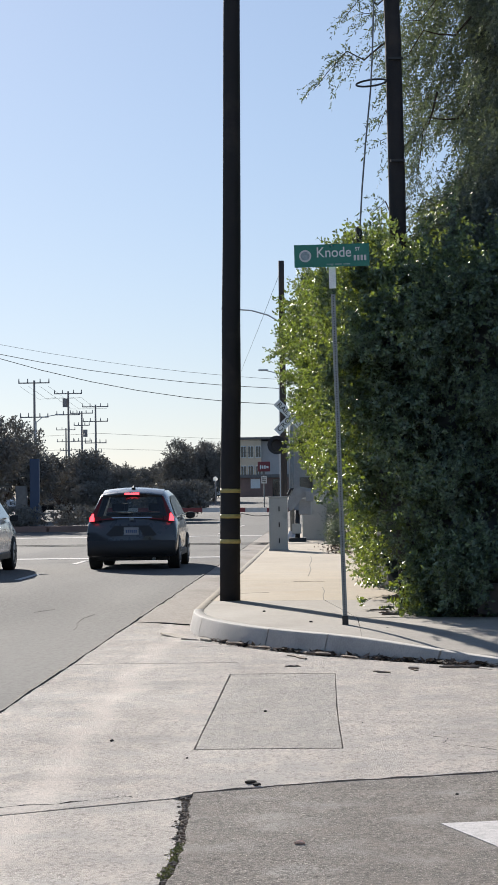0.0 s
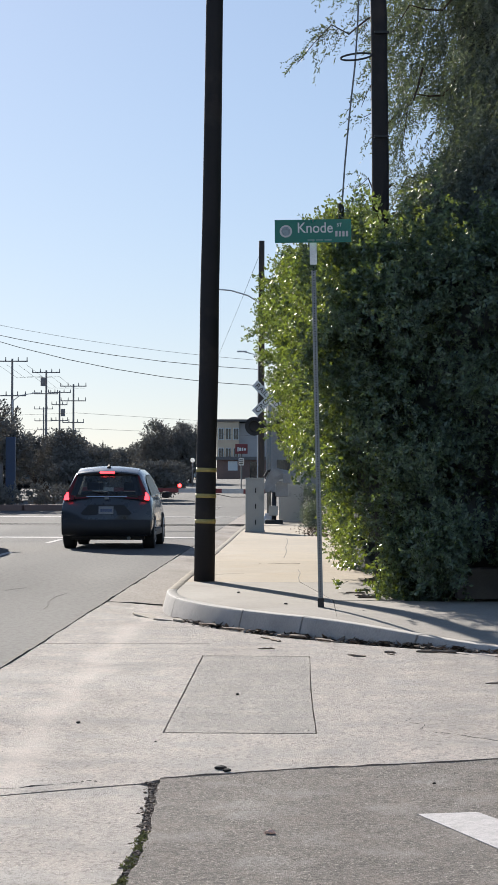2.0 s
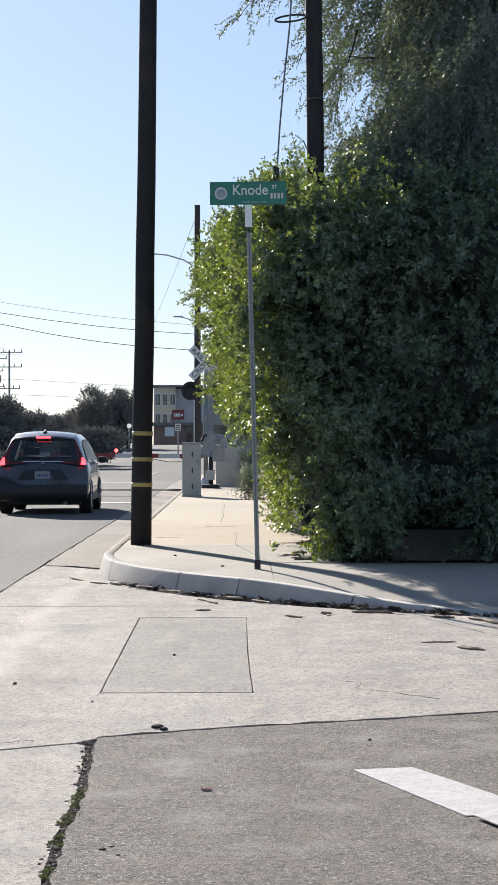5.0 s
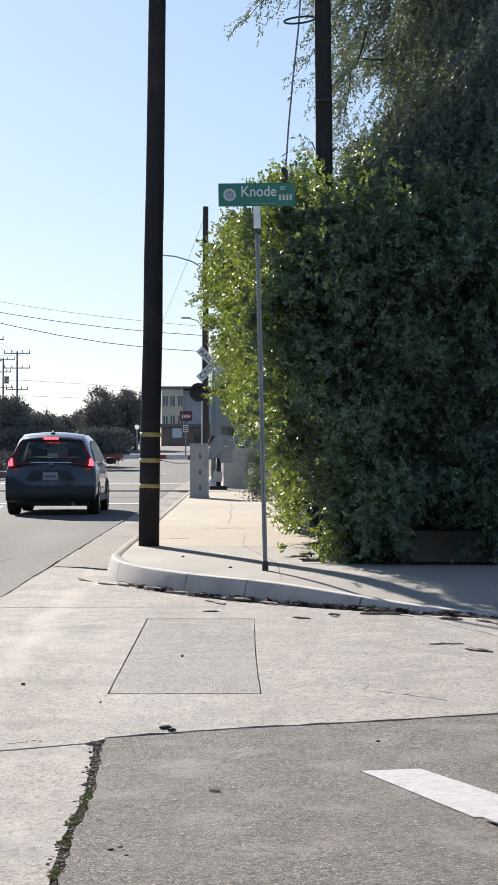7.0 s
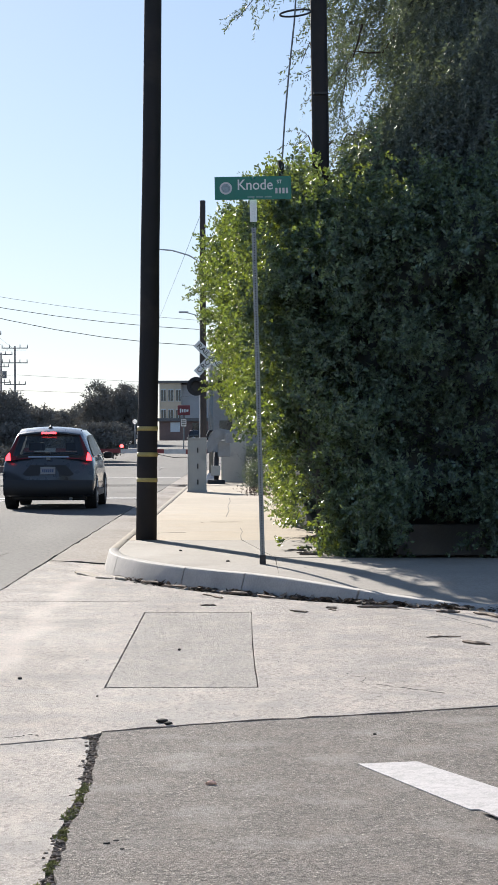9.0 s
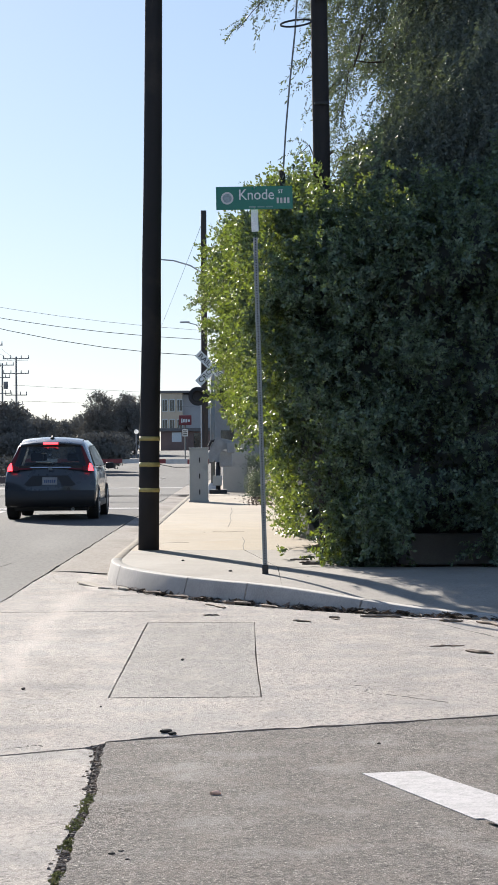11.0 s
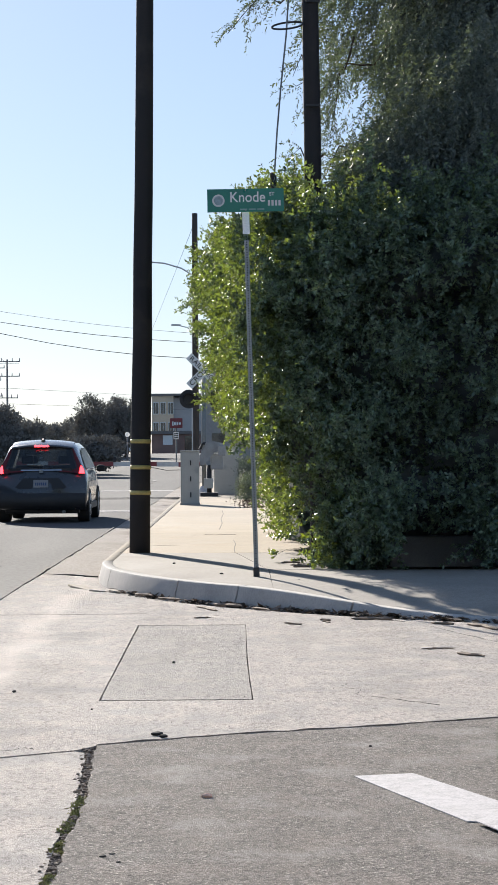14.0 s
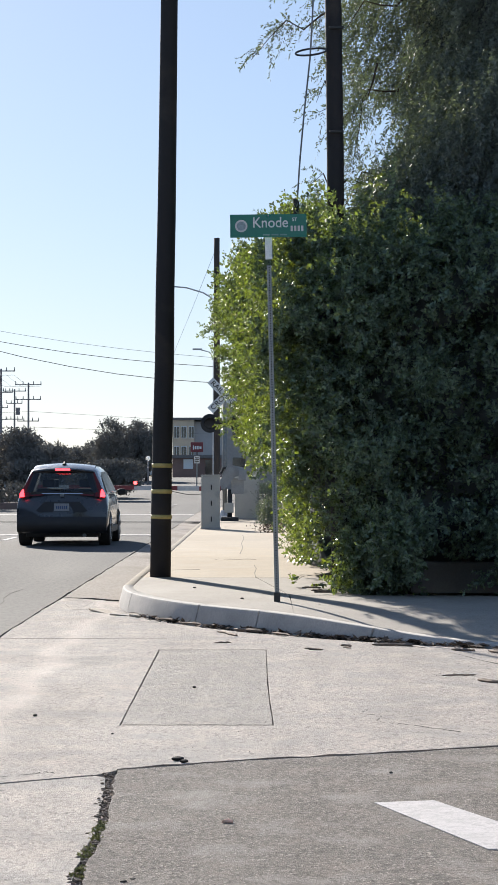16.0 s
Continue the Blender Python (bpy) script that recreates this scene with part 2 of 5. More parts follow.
M_PANE = clear_glass("tinted_pane", (0.42, 0.45, 0.46), 0.06)
M_SCREEN = clear_glass("windscreen", (0.8, 0.84, 0.82), 0.08)
M_CHROME = mat("chrome", (0.75, 0.75, 0.76), 0.12, 1.0, vary=0.04, bump=0)
M_LEAF = leaf_mat("hedge_leaf", (0.088, 0.136, 0.112), (0.3, 0.385, 0.022), 0.23, 0.46, 0.5)
M_LEAF.node_tree.nodes["Principled BSDF"].inputs["Specular IOR Level"].default_value = 0.65
# dark colour for the cores, in place of shade deep between the leaves
M_CORE = mat("shade_core", (0.05, 0.06, 0.056), 0.95, vary=0.4, scale=9, fine=60, bump=0.6)
M_PEPPER = leaf_mat("pepper_leaf", (0.128, 0.152, 0.142), (0.16, 0.2, 0.05), 0.22, 0.6)
# distance haze is put into this leaf colour: paler and greyer than foliage
M_HAZED_LEAF = leaf_mat("hazed_far_leaf", (0.225, 0.212, 0.19), (0.14, 0.14, 0.12), 0.08, 1.0, 0.1)
M_HAZED_LEAF.node_tree.nodes["Principled BSDF"].inputs["Specular IOR Level"].default_value = 0.1
M_BARK = mat("bark", (0.07, 0.05, 0.038), 0.95, vary=0.3, scale=8, fine=60, bump=0.8, depth=0.01)
M_WOODCHIP = mat("dry_bark", (0.21, 0.155, 0.115), 0.9, vary=0.35, scale=20, fine=120, bump=0.5)
M_LITTER = mat("dry_litter", (0.12, 0.085, 0.06), 0.95, vary=0.4, scale=30, fine=120, bump=0.4)
M_MOSS = mat("moss", (0.27, 0.27, 0.1), 0.95, vary=0.4, scale=20, fine=120, bump=0.6)
M_WIRE = mat("cable", (0.02, 0.02, 0.022), 0.7, vary=0.1, bump=0)
M_CABLE = mat("twisted_cable", (0.17, 0.175, 0.18), 0.5, 0.3, vary=0.25, scale=30, fine=200, bump=0.2)
M_STUCCO = mat("tan_stucco", (0.72, 0.6, 0.44), 0.9, vary=0.08, scale=0.6, bump=0.2)
M_STUCCO_GREY = mat("grey_stucco", (0.5, 0.49, 0.48), 0.9, vary=0.08, scale=0.6, bump=0.2)
M_BRICKRED = mat("brown_wall", (0.26, 0.17, 0.14), 0.9, vary=0.15, scale=1, bump=0.2)
M_PYLON = mat("dark_blue_panel", (0.035, 0.06, 0.12), 0.5, vary=0.1, bump=0)
M_BLUE = mat("blue_panel", (0.03, 0.08, 0.22), 0.4, vary=0.1, bump=0)
M_CHIP = mat("terracotta_chip", (0.8, 0.52, 0.4), 0.9, vary=0.2, scale=30)
# block colour darkened to carry the shade under the hedge
M_SHADE_WALL = mat("shade_dark_block", (0.13, 0.127, 0.122), 0.9, vary=0.2, scale=3, bump=0.3)
# pale surface of the added walls that throw sunlight back
M_PALE = mat("bounce_wall_pale", (0.78, 0.75, 0.7), 0.9, vary=0.05, scale=0.7, bump=0.2)
M_TALL = mat("brown_pole", (0.06, 0.05, 0.045), 0.85, vary=0.25, scale=3, bump=0.4)
M_ROOF = mat("roofing", (0.2, 0.19, 0.18), 0.9, vary=0.15)


# ---- helpers ----
def part(name, bm, material, parent=None, label="", smooth=False):
    me = bpy.data.meshes.new(name)
    bm.to_mesh(me)
    bm.free()
    for p in me.polygons:
        p.use_smooth = smooth
    for m in (material if isinstance(material, (list, tuple)) else (material,)):
        me.materials.append(m)
    ob = new(name, me)
    if parent:
        ob.parent = parent
    if label:
        tagged(ob, label)
    return ob


def thing(name, x, y, z, label, category, group="", kind="", rz=0):
    ob = new(name)
    ob.empty_display_size = 0.1
    ob.matrix_basis = pose(x, y, z, 0, 0, rz)
    return tagged(ob, label, category, group, kind)


def box(bm, c, s, m=None, bevel=0.0, mi=0):
    r = bmesh.ops.create_cube(bm, size=1.0, matrix=(m or Matrix()) @ Matrix.Translation(c) @ Matrix.Diagonal((*s, 1)))
    fs = {f for v in r["verts"] for f in v.link_faces}
    for f in fs:
        f.material_index = mi
    if bevel:
        e = {e for v in r["verts"] for e in v.link_edges}
        bmesh.ops.bevel(bm, geom=list(e), offset=bevel, segments=2, affect="EDGES", profile=0.6)
    return bm


def tube(bm, pts, radii, n=10, cap=True, mi=0):
    """A round bar through the points; radii one number or one for each point."""
    pts = [Vector(p) for p in pts]
    if not isinstance(radii, (list, tuple)):
        radii = [radii] * len(pts)
    rings = []
    for i, p in enumerate(pts):
        d = (pts[min(i + 1, len(pts) - 1)] - pts[max(i - 1, 0)]).normalized()
        a = d.cross(Vector((0.13, 0.97, 0.21) if abs(d.y) < 0.8 else (1, 0.1, 0))).normalized()
        b = d.cross(a)
        rings.append([bm.verts.new(p + radii[i] * (math.cos(k * 2 * math.pi / n) * a + math.sin(k * 2 * math.pi / n) * b)) for k in range(n)])
    for r, q in zip(rings, rings[1:]):
        for k in range(n):
            bm.faces.new((r[k], r[(k + 1) % n], q[(k + 1) % n], q[k])).material_index = mi
    if cap:
        bm.faces.new(list(reversed(rings[0]))).material_index = mi
        bm.faces.new(rings[-1]).material_index = mi
    return bm


def slab(bm, outline, z0, z1, lift=None):
    """A flat plate with the given outline, from z0 up to z1."""
    lo = [bm.verts.new((x, y, z0)) for x, y in outline]
    hi = [bm.verts.new((x, y, z1)) for x, y in outline]
    bm.faces.new(hi)
    for i in range(len(hi)):
        j = (i + 1) % len(hi)
        bm.faces.new((lo[i], lo[j], hi[j], hi[i]))
    bmesh.ops.recalc_face_normals(bm, faces=bm.faces[:])
    return bm


def words(name, text, size, m, material, parent, depth=0.001, width=None):
    cu = bpy.data.curves.new(name, "FONT")
    cu.body, cu.size, cu.extrude, cu.align_x, cu.align_y = text, size, depth, "CENTER", "CENTER"
    cu.offset = size * 0.008
    tmp = new(name + "_tmp", cu)
    bpy.context.view_layer.update()
    me = bpy.data.meshes.new_from_object(tmp)
    bpy.data.objects.remove(tmp)
    if width:
        xs = [v.co.x for v in me.vertices]
        me.transform(Matrix.Diagonal((width / (max(xs) - min(xs)), 1, 1, 1)))
    me.transform(m)
    me.materials.append(material)
    ob = new(name, me)
    ob.parent = parent
    return ob


def rise(y):
    """Height of the road: level, then climbing gently past the crossing."""
    u = min(1.0, max(0.0, (y - 78) / 120))
    return 1.35 * u * u * (3 - 2 * u)


# ---- ground, road and pavements ----
KX, KY, KR = 6.45, 24.0, 8.0  # kerb return: centre and radius
KERB_X, ROAD_X = KX - KR, -2.25


def arc(a0, a1, r=KR, n=14):
    return [(KX - r * math.cos(radians(a0 + (a1 - a0) * i / n)), KY - r * math.sin(radians(a0 + (a1 - a0) * i / n))) for i in range(n + 1)]


def sheet(name, x0, x1, ys, dz, material, label, category):
    bm = bmesh.new()
    rows = [(bm.verts.new((x0, y, rise(y) + dz)), bm.verts.new((x1, y, rise(y) + dz))) for y in ys]
    for (a, b), (c, d) in zip(rows, rows[1:]):
        bm.faces.new((a, b, d, c))
    return tagged(part(name, bm, material, smooth=True), label, category, kind="structure")


YS = [-60, -20, 0, 20, 40, 60, 78] + [78 + 8 * i for i in range(1, 16)] + [260, 400, 900, 2500]
sheet("ground", -2500, 2500, YS, -0.14, M_SOIL, "dry brown soil and far open ground", "ground")
sheet("road", -95, ROAD_X, YS[:-1], 0.0, M_ROAD, "wide worn grey asphalt street in low sun", "road")
sheet("far_road", ROAD_X, 62, [86 + 8 * i for i in range(15)] + [260, 400], -0.004, M_ROAD, "sunlit asphalt past the rail crossing", "road")



def crack_x(y):
    """The line of the open crack between the side street and the apron."""
    pts = [(-30, -0.5), (4, -0.575), (6.6, -0.607), (7.0, -0.623), (7.8, -0.634), (8.2, -0.62), (9.1, -0.655), (9.9, -0.69)]
    for (y0, x0), (y1, x1) in zip(pts, pts[1:]):
        if y <= y1:
            return x0 + (x1 - x0) * (y - y0) / (y1 - y0)
    return -0.69


bm = bmesh.new()
g = random.Random(14)
BROKEN = [9.82 - 0.09 * i for i in range(66)]
ROAD_EDGE = [(crack_x(y) + 0.016 + 0.016 * abs(g.gauss(0, 0.7)) + 0.008 * math.sin(9 * y), y) for y in BROKEN] + [(-0.5, -30)]
SLAB_EDGE = [(crack_x(y) - 0.012 - 0.006 * abs(g.gauss(0, 0.8)), y) for y in BROKEN if y < 9.79] + [(-0.53, -30)]
EDGE = [(-0.66, 9.95)] + [(-0.64 + 0.6 * i, 9.98 + 0.276 * i + 0.03 * math.sin(1.7 * i) - 0.004 * i * i * 0.3) for i in range(1, 15)]
EDGE = [(x + (b - x) * k / 6, y + (c - y) * k / 6 + g.gauss(0, 0.006)) for (x, y), (b, c) in zip(EDGE, EDGE[1:]) for k in range(6)] + [EDGE[-1]]
slab(bm, [(14, -30), (14, 14.6)] + EDGE[::-1] + ROAD_EDGE, -0.12, 0.008)
tagged(part("side_road", bm, M_SIDE_ROAD), "dark patched asphalt side street with rough edge", "road", kind="structure")

bm = slab(bmesh.new(), SLAB_EDGE[:-1] + ROAD_EDGE[-2::-1], -0.05, -0.009)
tagged(part("crack_soil", bm, M_CRUMB), "brown crumbly soil filling the open crack", "soil", kind="structure")

bm = bmesh.new()
slab(bm, [(ROAD_X, -30), (-0.45, -30), (-0.45, 9.8), (9, 13.9), (9, 16.3), (KX, 16.05)] + arc(90, 0, 7.9) + [(-1.45, 90), (ROAD_X, 90)], -0.12, -0.06)
tagged(part("pavement_base", bm, M_JOINT), "dark dirt in the pavement joints", "pavement base", kind="structure")
apron = tagged(new("concrete_apron"), "pale concrete gutter apron with cracked joints", "pavement", kind="structure")
G = 0.009


def ease(a, b, v):
    u = min(1.0, max(0.0, (v - a) / (b - a)))
    return u * u * (3 - 2 * u)


def kerb_drop(x):
    """How far the kerb sinks towards the ramp in the side street."""
    return 0.148 * ease(-0.1, 1.95, x)


def ramp_down(bm, top):
    """Cuts a plate into cells and lets its top follow the ramp down to the kerb."""
    for k in range(16):
        for co, no in (((-0.2 + 0.25 * k, 0, 0), (1, 0, 0)), ((0, 16.2 + 0.3 * k, 0), (0, 1, 0))):
            bmesh.ops.bisect_plane(bm, geom=bm.verts[:] + bm.edges[:] + bm.faces[:], plane_co=co, plane_no=no)
    for v in bm.verts:
        if v.co.z > top - 0.01:
            r = math.hypot(v.co.x - KX, v.co.y - KY) if v.co.x < KX else KY - v.co.y
            v.co.z -= kerb_drop(v.co.x) * (1 - ease(0.0, 1.5, KR - 0.158 - r))


def JOINT(x):
    """The slightly skewed joint across the apron."""
    return 9.85 + 0.645 * (x + 0.7)


def concrete(outline, top=0.0, material=M_CONCRETE, name="concrete_slab", parent=apron, bottom=-0.1, G=G, ramp=False):
    cx, cy = sum(p[0] for p in outline) / len(outline), sum(p[1] for p in outline) / len(outline)
    ins = []
    for x, y in outline:
        ins.append((x - math.copysign(min(G, abs(x - cx)), x - cx), y - math.copysign(min(2.2 * G, abs(y - cy)), y - cy)))
    bm = slab(bmesh.new(), ins, bottom, top)
    if ramp:
        ramp_down(bm, top)
    return part(name, bm, material, parent)


concrete([(ROAD_X, JOINT(ROAD_X) - 0.018)] + [(x, JOINT(x) - 0.016 + g.gauss(0, 0.004)) for x in (-2.0, -1.7, -1.4, -1.1, -0.9, -0.75)] + SLAB_EDGE + [(ROAD_X, -30)], G=0.0)
concrete([(ROAD_X, JOINT(ROAD_X))] + [(x, JOINT(x) + g.gauss(0, 0.004)) for x in (-2.0, -1.7, -1.4, -1.1, -0.9, -0.75)] + [(x, y + 0.014) for x, y in EDGE if x < 3.3] + [(3.45, 11.9), (3.45, 11.76), (-0.77, 11.76), (-0.785, 16.9), (-0.77, 18.09), (ROAD_X, 18.04)], 0.003, G=0.0)
g = random.Random(31)
ragged = [(-0.761 + 0.004 * g.random(), 11.81 + 0.01 * g.random())] + [(-0.7 + 0.06 * i, 11.8 + 0.022 * g.random()) for i in range(13)]
ragged += [(0.094 - 0.003 * g.random() - 0.018 * math.sin(min(1, (y - 11.8) / 2.8) * math.pi / 2) + (0.008 * max(0, y - 14.6) / 2.3), y) for y in [11.8 + 0.3 * i for i in range(17)]] + [(0.078, 16.9), (-0.778, 16.9)]
ragged += [(-0.765 + 0.005 * g.random() - 0.013 * (y - 11.8) / 5.1, y) for y in [16.6 - 0.34 * i for i in range(14)]]
concrete(ragged, 0.001, M_CONCRETE_GREY, G=0.0)
concrete([(0.1, 11.76), (3.5, 11.76), (7.8, 13.7), (8, 15.4), (KX, 15.4)] + arc(90, 27.0, KR + 0.6, n=20) + [(-0.77, 18.1), (-0.785, 16.9), (0.085, 16.9), (0.082, 14.6), (0.086, 13.2)], 0.003, G=0.0)


def gutter(outer, inner_, material=M_GUTTER_PALE, f=0.6):
    """A gutter length that falls to the kerb."""
    bm = bmesh.new()
    rows = [[bm.verts.new((*o, 0.003)), bm.verts.new((o[0] * (1 - f) + i[0] * f, o[1] * (1 - f) + i[1] * f, -0.012)), bm.verts.new((*i, -0.045)), bm.verts.new((*i, -0.1)), bm.verts.new((*o, -0.1))] for o, i in zip(outer, inner_)]
    for r, q in zip(rows, rows[1:]):
        for k in range(5):
            bm.faces.new((r[k], r[(k + 1) % 5], q[(k + 1) % 5], q[k])).material_index = 1 if k == 1 else 0
    bm.faces.new(rows[0])
    bm.faces.new(rows[-1][::-1])
    bmesh.ops.recalc_face_normals(bm, faces=bm.faces[:])
    part("gutter_slab", bm, material, apron, smooth=False)


def outer_edge(a, r):
    x, y = KX - r * math.cos(radians(a)), KY - r * math.sin(radians(a))
    return (max(x, ROAD_X + 0.01), y)


for a0, a1 in ((0, 13), (13.1, 27.0), (27.08, 47), (47.05, 68), (68.05, 90)):
    an = [a0 + (a1 - a0) * i / 8 for i in range(9)]
    gutter([outer_edge(a, KR + 0.6) for a in an], [outer_edge(a, KR - 0.01) for a in an], M_CONCRETE)
concrete([(ROAD_X, 18.07), (-0.77, 18.12)] + arc(27.0, 0, KR + 0.603, 10) + [(ROAD_X, KY)], 0.003, G=0.0)
for y0, y1 in ((24.02, 24.3), (24.32, 30.5), (30.52, 36.8), (36.82, 43), (43.02, 49.2), (49.22, 55.4), (55.42, 62), (62.02, 74), (74.02, 86)):
    gutter([(ROAD_X + 0.01, y0), (ROAD_X + 0.01, y1)], [(KERB_X + 0.01, y0), (KERB_X + 0.01, y1)], f=0.4)

# kerb: rounded nose, in lengths with open joints
kerb = tagged(new("kerb"), "rounded pale concrete kerb curving round the corner", "kerb", kind="structure")


def kerb_piece(path_out, path_in, material=M_KERB):
    bm = bmesh.new()
    rings = []
    for (xo, yo), (xi, yi) in zip(path_out, path_in):
        d = Vector((xi - xo, yi - yo)).normalized()
        f = 1 - kerb_drop(xo) / 0.165
        rings.append([bm.verts.new((xo + d.x * a, yo + d.y * a, z * f if z > 0 else z)) for a, z in ((0, -0.1), (0.003, 0.0), (0.042, 0.148), (0.046, 0.158), (0.056, 0.164), (0.155, 0.163), (0.155, -0.1))])
    for r, q in zip(rings, rings[1:]):
        for k in range(6):
            bm.faces.new((r[k], r[k + 1], q[k + 1], q[k]))
    bm.edges.ensure_lookup_table()
    for r, q in zip(rings, rings[1:]):
        for k in (2, 3, 4):
            bm.edges.get((r[k], q[k])).smooth = False
    for r in (rings[0], rings[-1][::-1]):
        bm.faces.new([bm.verts.new(v.co) for v in r])
    bmesh.ops.recalc_face_normals(bm, faces=bm.faces[:])
    return part("kerb_stone", bm, material, kerb, smooth=True)


CUTS = (0.0, 12.4, 28.4, 36.2, 47, 58, 70, 82, 90)
for a0, a1 in zip(CUTS, CUTS[1:]):
    kerb_piece(arc(a0 + 0.08, a1 - 0.08, KR, 8), arc(a0 + 0.08, a1 - 0.08, KR - 0.5, 8))
for i in range(12):
    y0, y1 = 24.01 + 5.2 * i, 24.0 + 5.2 * (i + 1) - 0.01
    kerb_piece([(KERB_X, y0), (KERB_X, y1)], [(0, y0), (0, y1)], M_KERB_BUFF)
kerb_piece([(KX + 0.01, 16), (14, 16)], [(KX + 0.01, 20), (14, 20)])

pavement = tagged(new("pavement"), "concrete sidewalk of grey corner and buff slabs", "pavement", kind="structure")
IN = KR - 0.158


def inner(x):
    return KY - math.sqrt(max(0.0, IN * IN - (KX - x) ** 2))


def walk_slab(outline, material):
    concrete(outline, 0.161, material, "paving_slab", pavement, -0.06, 0.0, material == M_WALK)


bm = bmesh.new()
slab(bm, [(p[0] + 0.02, p[1] + 0.02) for p in arc(0, 90, IN - 0.03)] + [(14, 16.2), (14, 30), (1.3, 30), (1.3, 86), (-1.37, 86)], -0.08, 0.136)
ramp_down(bm, 0.136)
tagged(part("pavement_bed", bm, M_BED), "dark bed under the sidewalk", "pavement bed", kind="structure")
X0 = KERB_X + 0.158
first = [p for p in arc(0, 90, IN, 40)]
left = [p for p in first if p[0] <= 0.35]
mid = [p for p in first if 0.35 < p[0] <= 3.2]
right = [p for p in first if p[0] > 3.2]
walk_slab(left + [(0.35, inner(0.35)), (0.35, 21.9), (0.0, 25.75), (X0, 25.75)], M_WALK)
walk_slab([(0.35, inner(0.35))] + mid + [(3.2, inner(3.2)), (3.2, 21.7), (0.36, 21.9)], M_WALK)
walk_slab([(3.2, inner(3.2))] + right + [(7.2, 16.158), (7.2, 21.7), (3.2, 21.7)], M_WALK)
walk_slab([(7.2, 16.158), (14, 16.158), (14, 21.7), (7.2, 21.7)], M_WALK)
walk_slab([(0.36, 21.95), (1.1, 21.95), (1.1, 25.75), (0.02, 25.75)], M_WALK)
ys = [25.77, 28.3, 32.4, 36.4, 40.4, 44.4, 48.4, 52.4, 56.4, 60.4, 66, 74, 86]
for i, (y0, y1) in enumerate(zip(ys, ys[1:])):
    concrete([(X0, y0), (1.2, y0), (1.2, y1), (X0, y1)], 0.161, M_WALK_WARM, "paving_slab", pavement, 0.05, 0.0)
for pts, w in (
    ([(0.0, 25.8), (-0.012, 27), (0.012, 28.2), (-0.02, 29.4)], 0.007),
    ([(-0.25, 33.6), (-0.22, 36.6), (-0.26, 39), (-0.23, 42), (-0.27, 44.6)], 0.009),
    ([(-1.12, 27.75), (-0.95, 27.9), (-0.74, 27.95)], 0.008),
    ([(-0.6, 31.3), (-0.45, 31.5), (-0.3, 31.38), (-0.12, 31.5), (0.01, 31.4)], 0.01),
    ([(0.42, 24.2), (0.5, 25.2), (0.62, 26.2)], 0.008),
):
    tagged(part("crack", tube(bmesh.new(), [(x, y, 0.161 - 0.6 * w) for x, y in pts], w, 6), M_JOINT), "dark dirty crack across the buff sidewalk", "crack", kind="structure")

# unseen walls added behind the viewer: close the side street, bounce sun onto the hedge
for x0, x1, h in ((-0.4, 13, 3.6), (13.4, 30, 4.2), (-46, -24, 3.8)):
    bm = bmesh.new()
    box(bm, ((x0 + x1) / 2, -10, h / 2 - 0.1), (x1 - x0, 6, h + 0.2))
    tagged(part("wall_behind", bm, M_PALE), "unseen pale wall added to bounce sunlight forward", "wall", kind="structure")

# painted markings, 4 mm proud
markings = tagged(new("road_markings"), "worn white painted road lines", "road markings", kind="structure")


def stripe(outline, top=0.006, name="painted_line"):
    part(name, slab(bmesh.new(), outline, top - 0.004, top), M_PAINT, markings)


stripe([(0.5, 8.92), (0.76, 8.98), (1.19, 7.85), (0.86, 7.81)], 0.013)
stripe([(0.885, 7.76), (1.22, 7.79), (1.75, 6.4), (1.35, 6.3)], 0.024)
stripe([(-11.5, 50.0), (ROAD_X - 0.02, 50.0), (ROAD_X - 0.02, 50.75), (-11.5, 50.75)])
stripe([(-11.5, 77.0), (ROAD_X - 0.02, 77.0), (ROAD_X - 0.02, 77.9), (-11.5, 77.9)])
for y in (12, 20.5, 29, 37.5, 46):
    stripe([(-5.62, y), (-5.5, y), (-5.5, y + 2.6), (-5.62, y + 2.6)])
for y in (16, 27, 45.2, 54):
    stripe([(-9.5, y), (-9.36, y), (-9.36, y + 4), (-9.5, y + 4)])
for i in range(7):
    stripe([(-4.1 + 0.05 * i, 81 + 2.6 * i), (-3.95 + 0.05 * i, 81 + 2.6 * i), (-3.95 + 0.05 * i, 82.2 + 2.6 * i), (-4.1 + 0.05 * i, 82.2 + 2.6 * i)], 0.012 + rise(82 + 2.6 * i))
for i in range(2):
    rail = part("rail", box(bmesh.new(), (-12, 63.6 + 1.5 * i, 0.0), (30, 0.07, 0.03)), M_BLACK)
    tagged(rail, "dark steel rail set flush in the street", "rail", "rails", "structure")
for pts in ([(-2.8, 22.9), (-2.83, 23.5), (-2.91, 24.15), (-2.95, 25.1), (-2.9, 26.0)], [(-3.75, 26.6), (-3.68, 26.95), (-3.57, 27.25)]):
    tagged(part("tar_line", tube(bmesh.new(), [(x, y, -0.005) for x, y in pts], 0.01, 5), M_JOINT), "dark crack sealed with tar in the asphalt", "crack", kind="structure")

# dark seam between asphalt and gutter
g = random.Random(9)
seam = [(ROAD_X + g.gauss(0, 0.005), 6 + 0.35 * i, -0.004) for i in range(160)]
tagged(part("seam", tube(bmesh.new(), seam, [g.uniform(0.013, 0.028) for _ in seam], 5), M_JOINT), "dark ragged seam between asphalt and gutter", "crack", kind="structure")

lip = [(x, y - 0.004 + g.gauss(0, 0.008), 0.003) for x, y in EDGE]
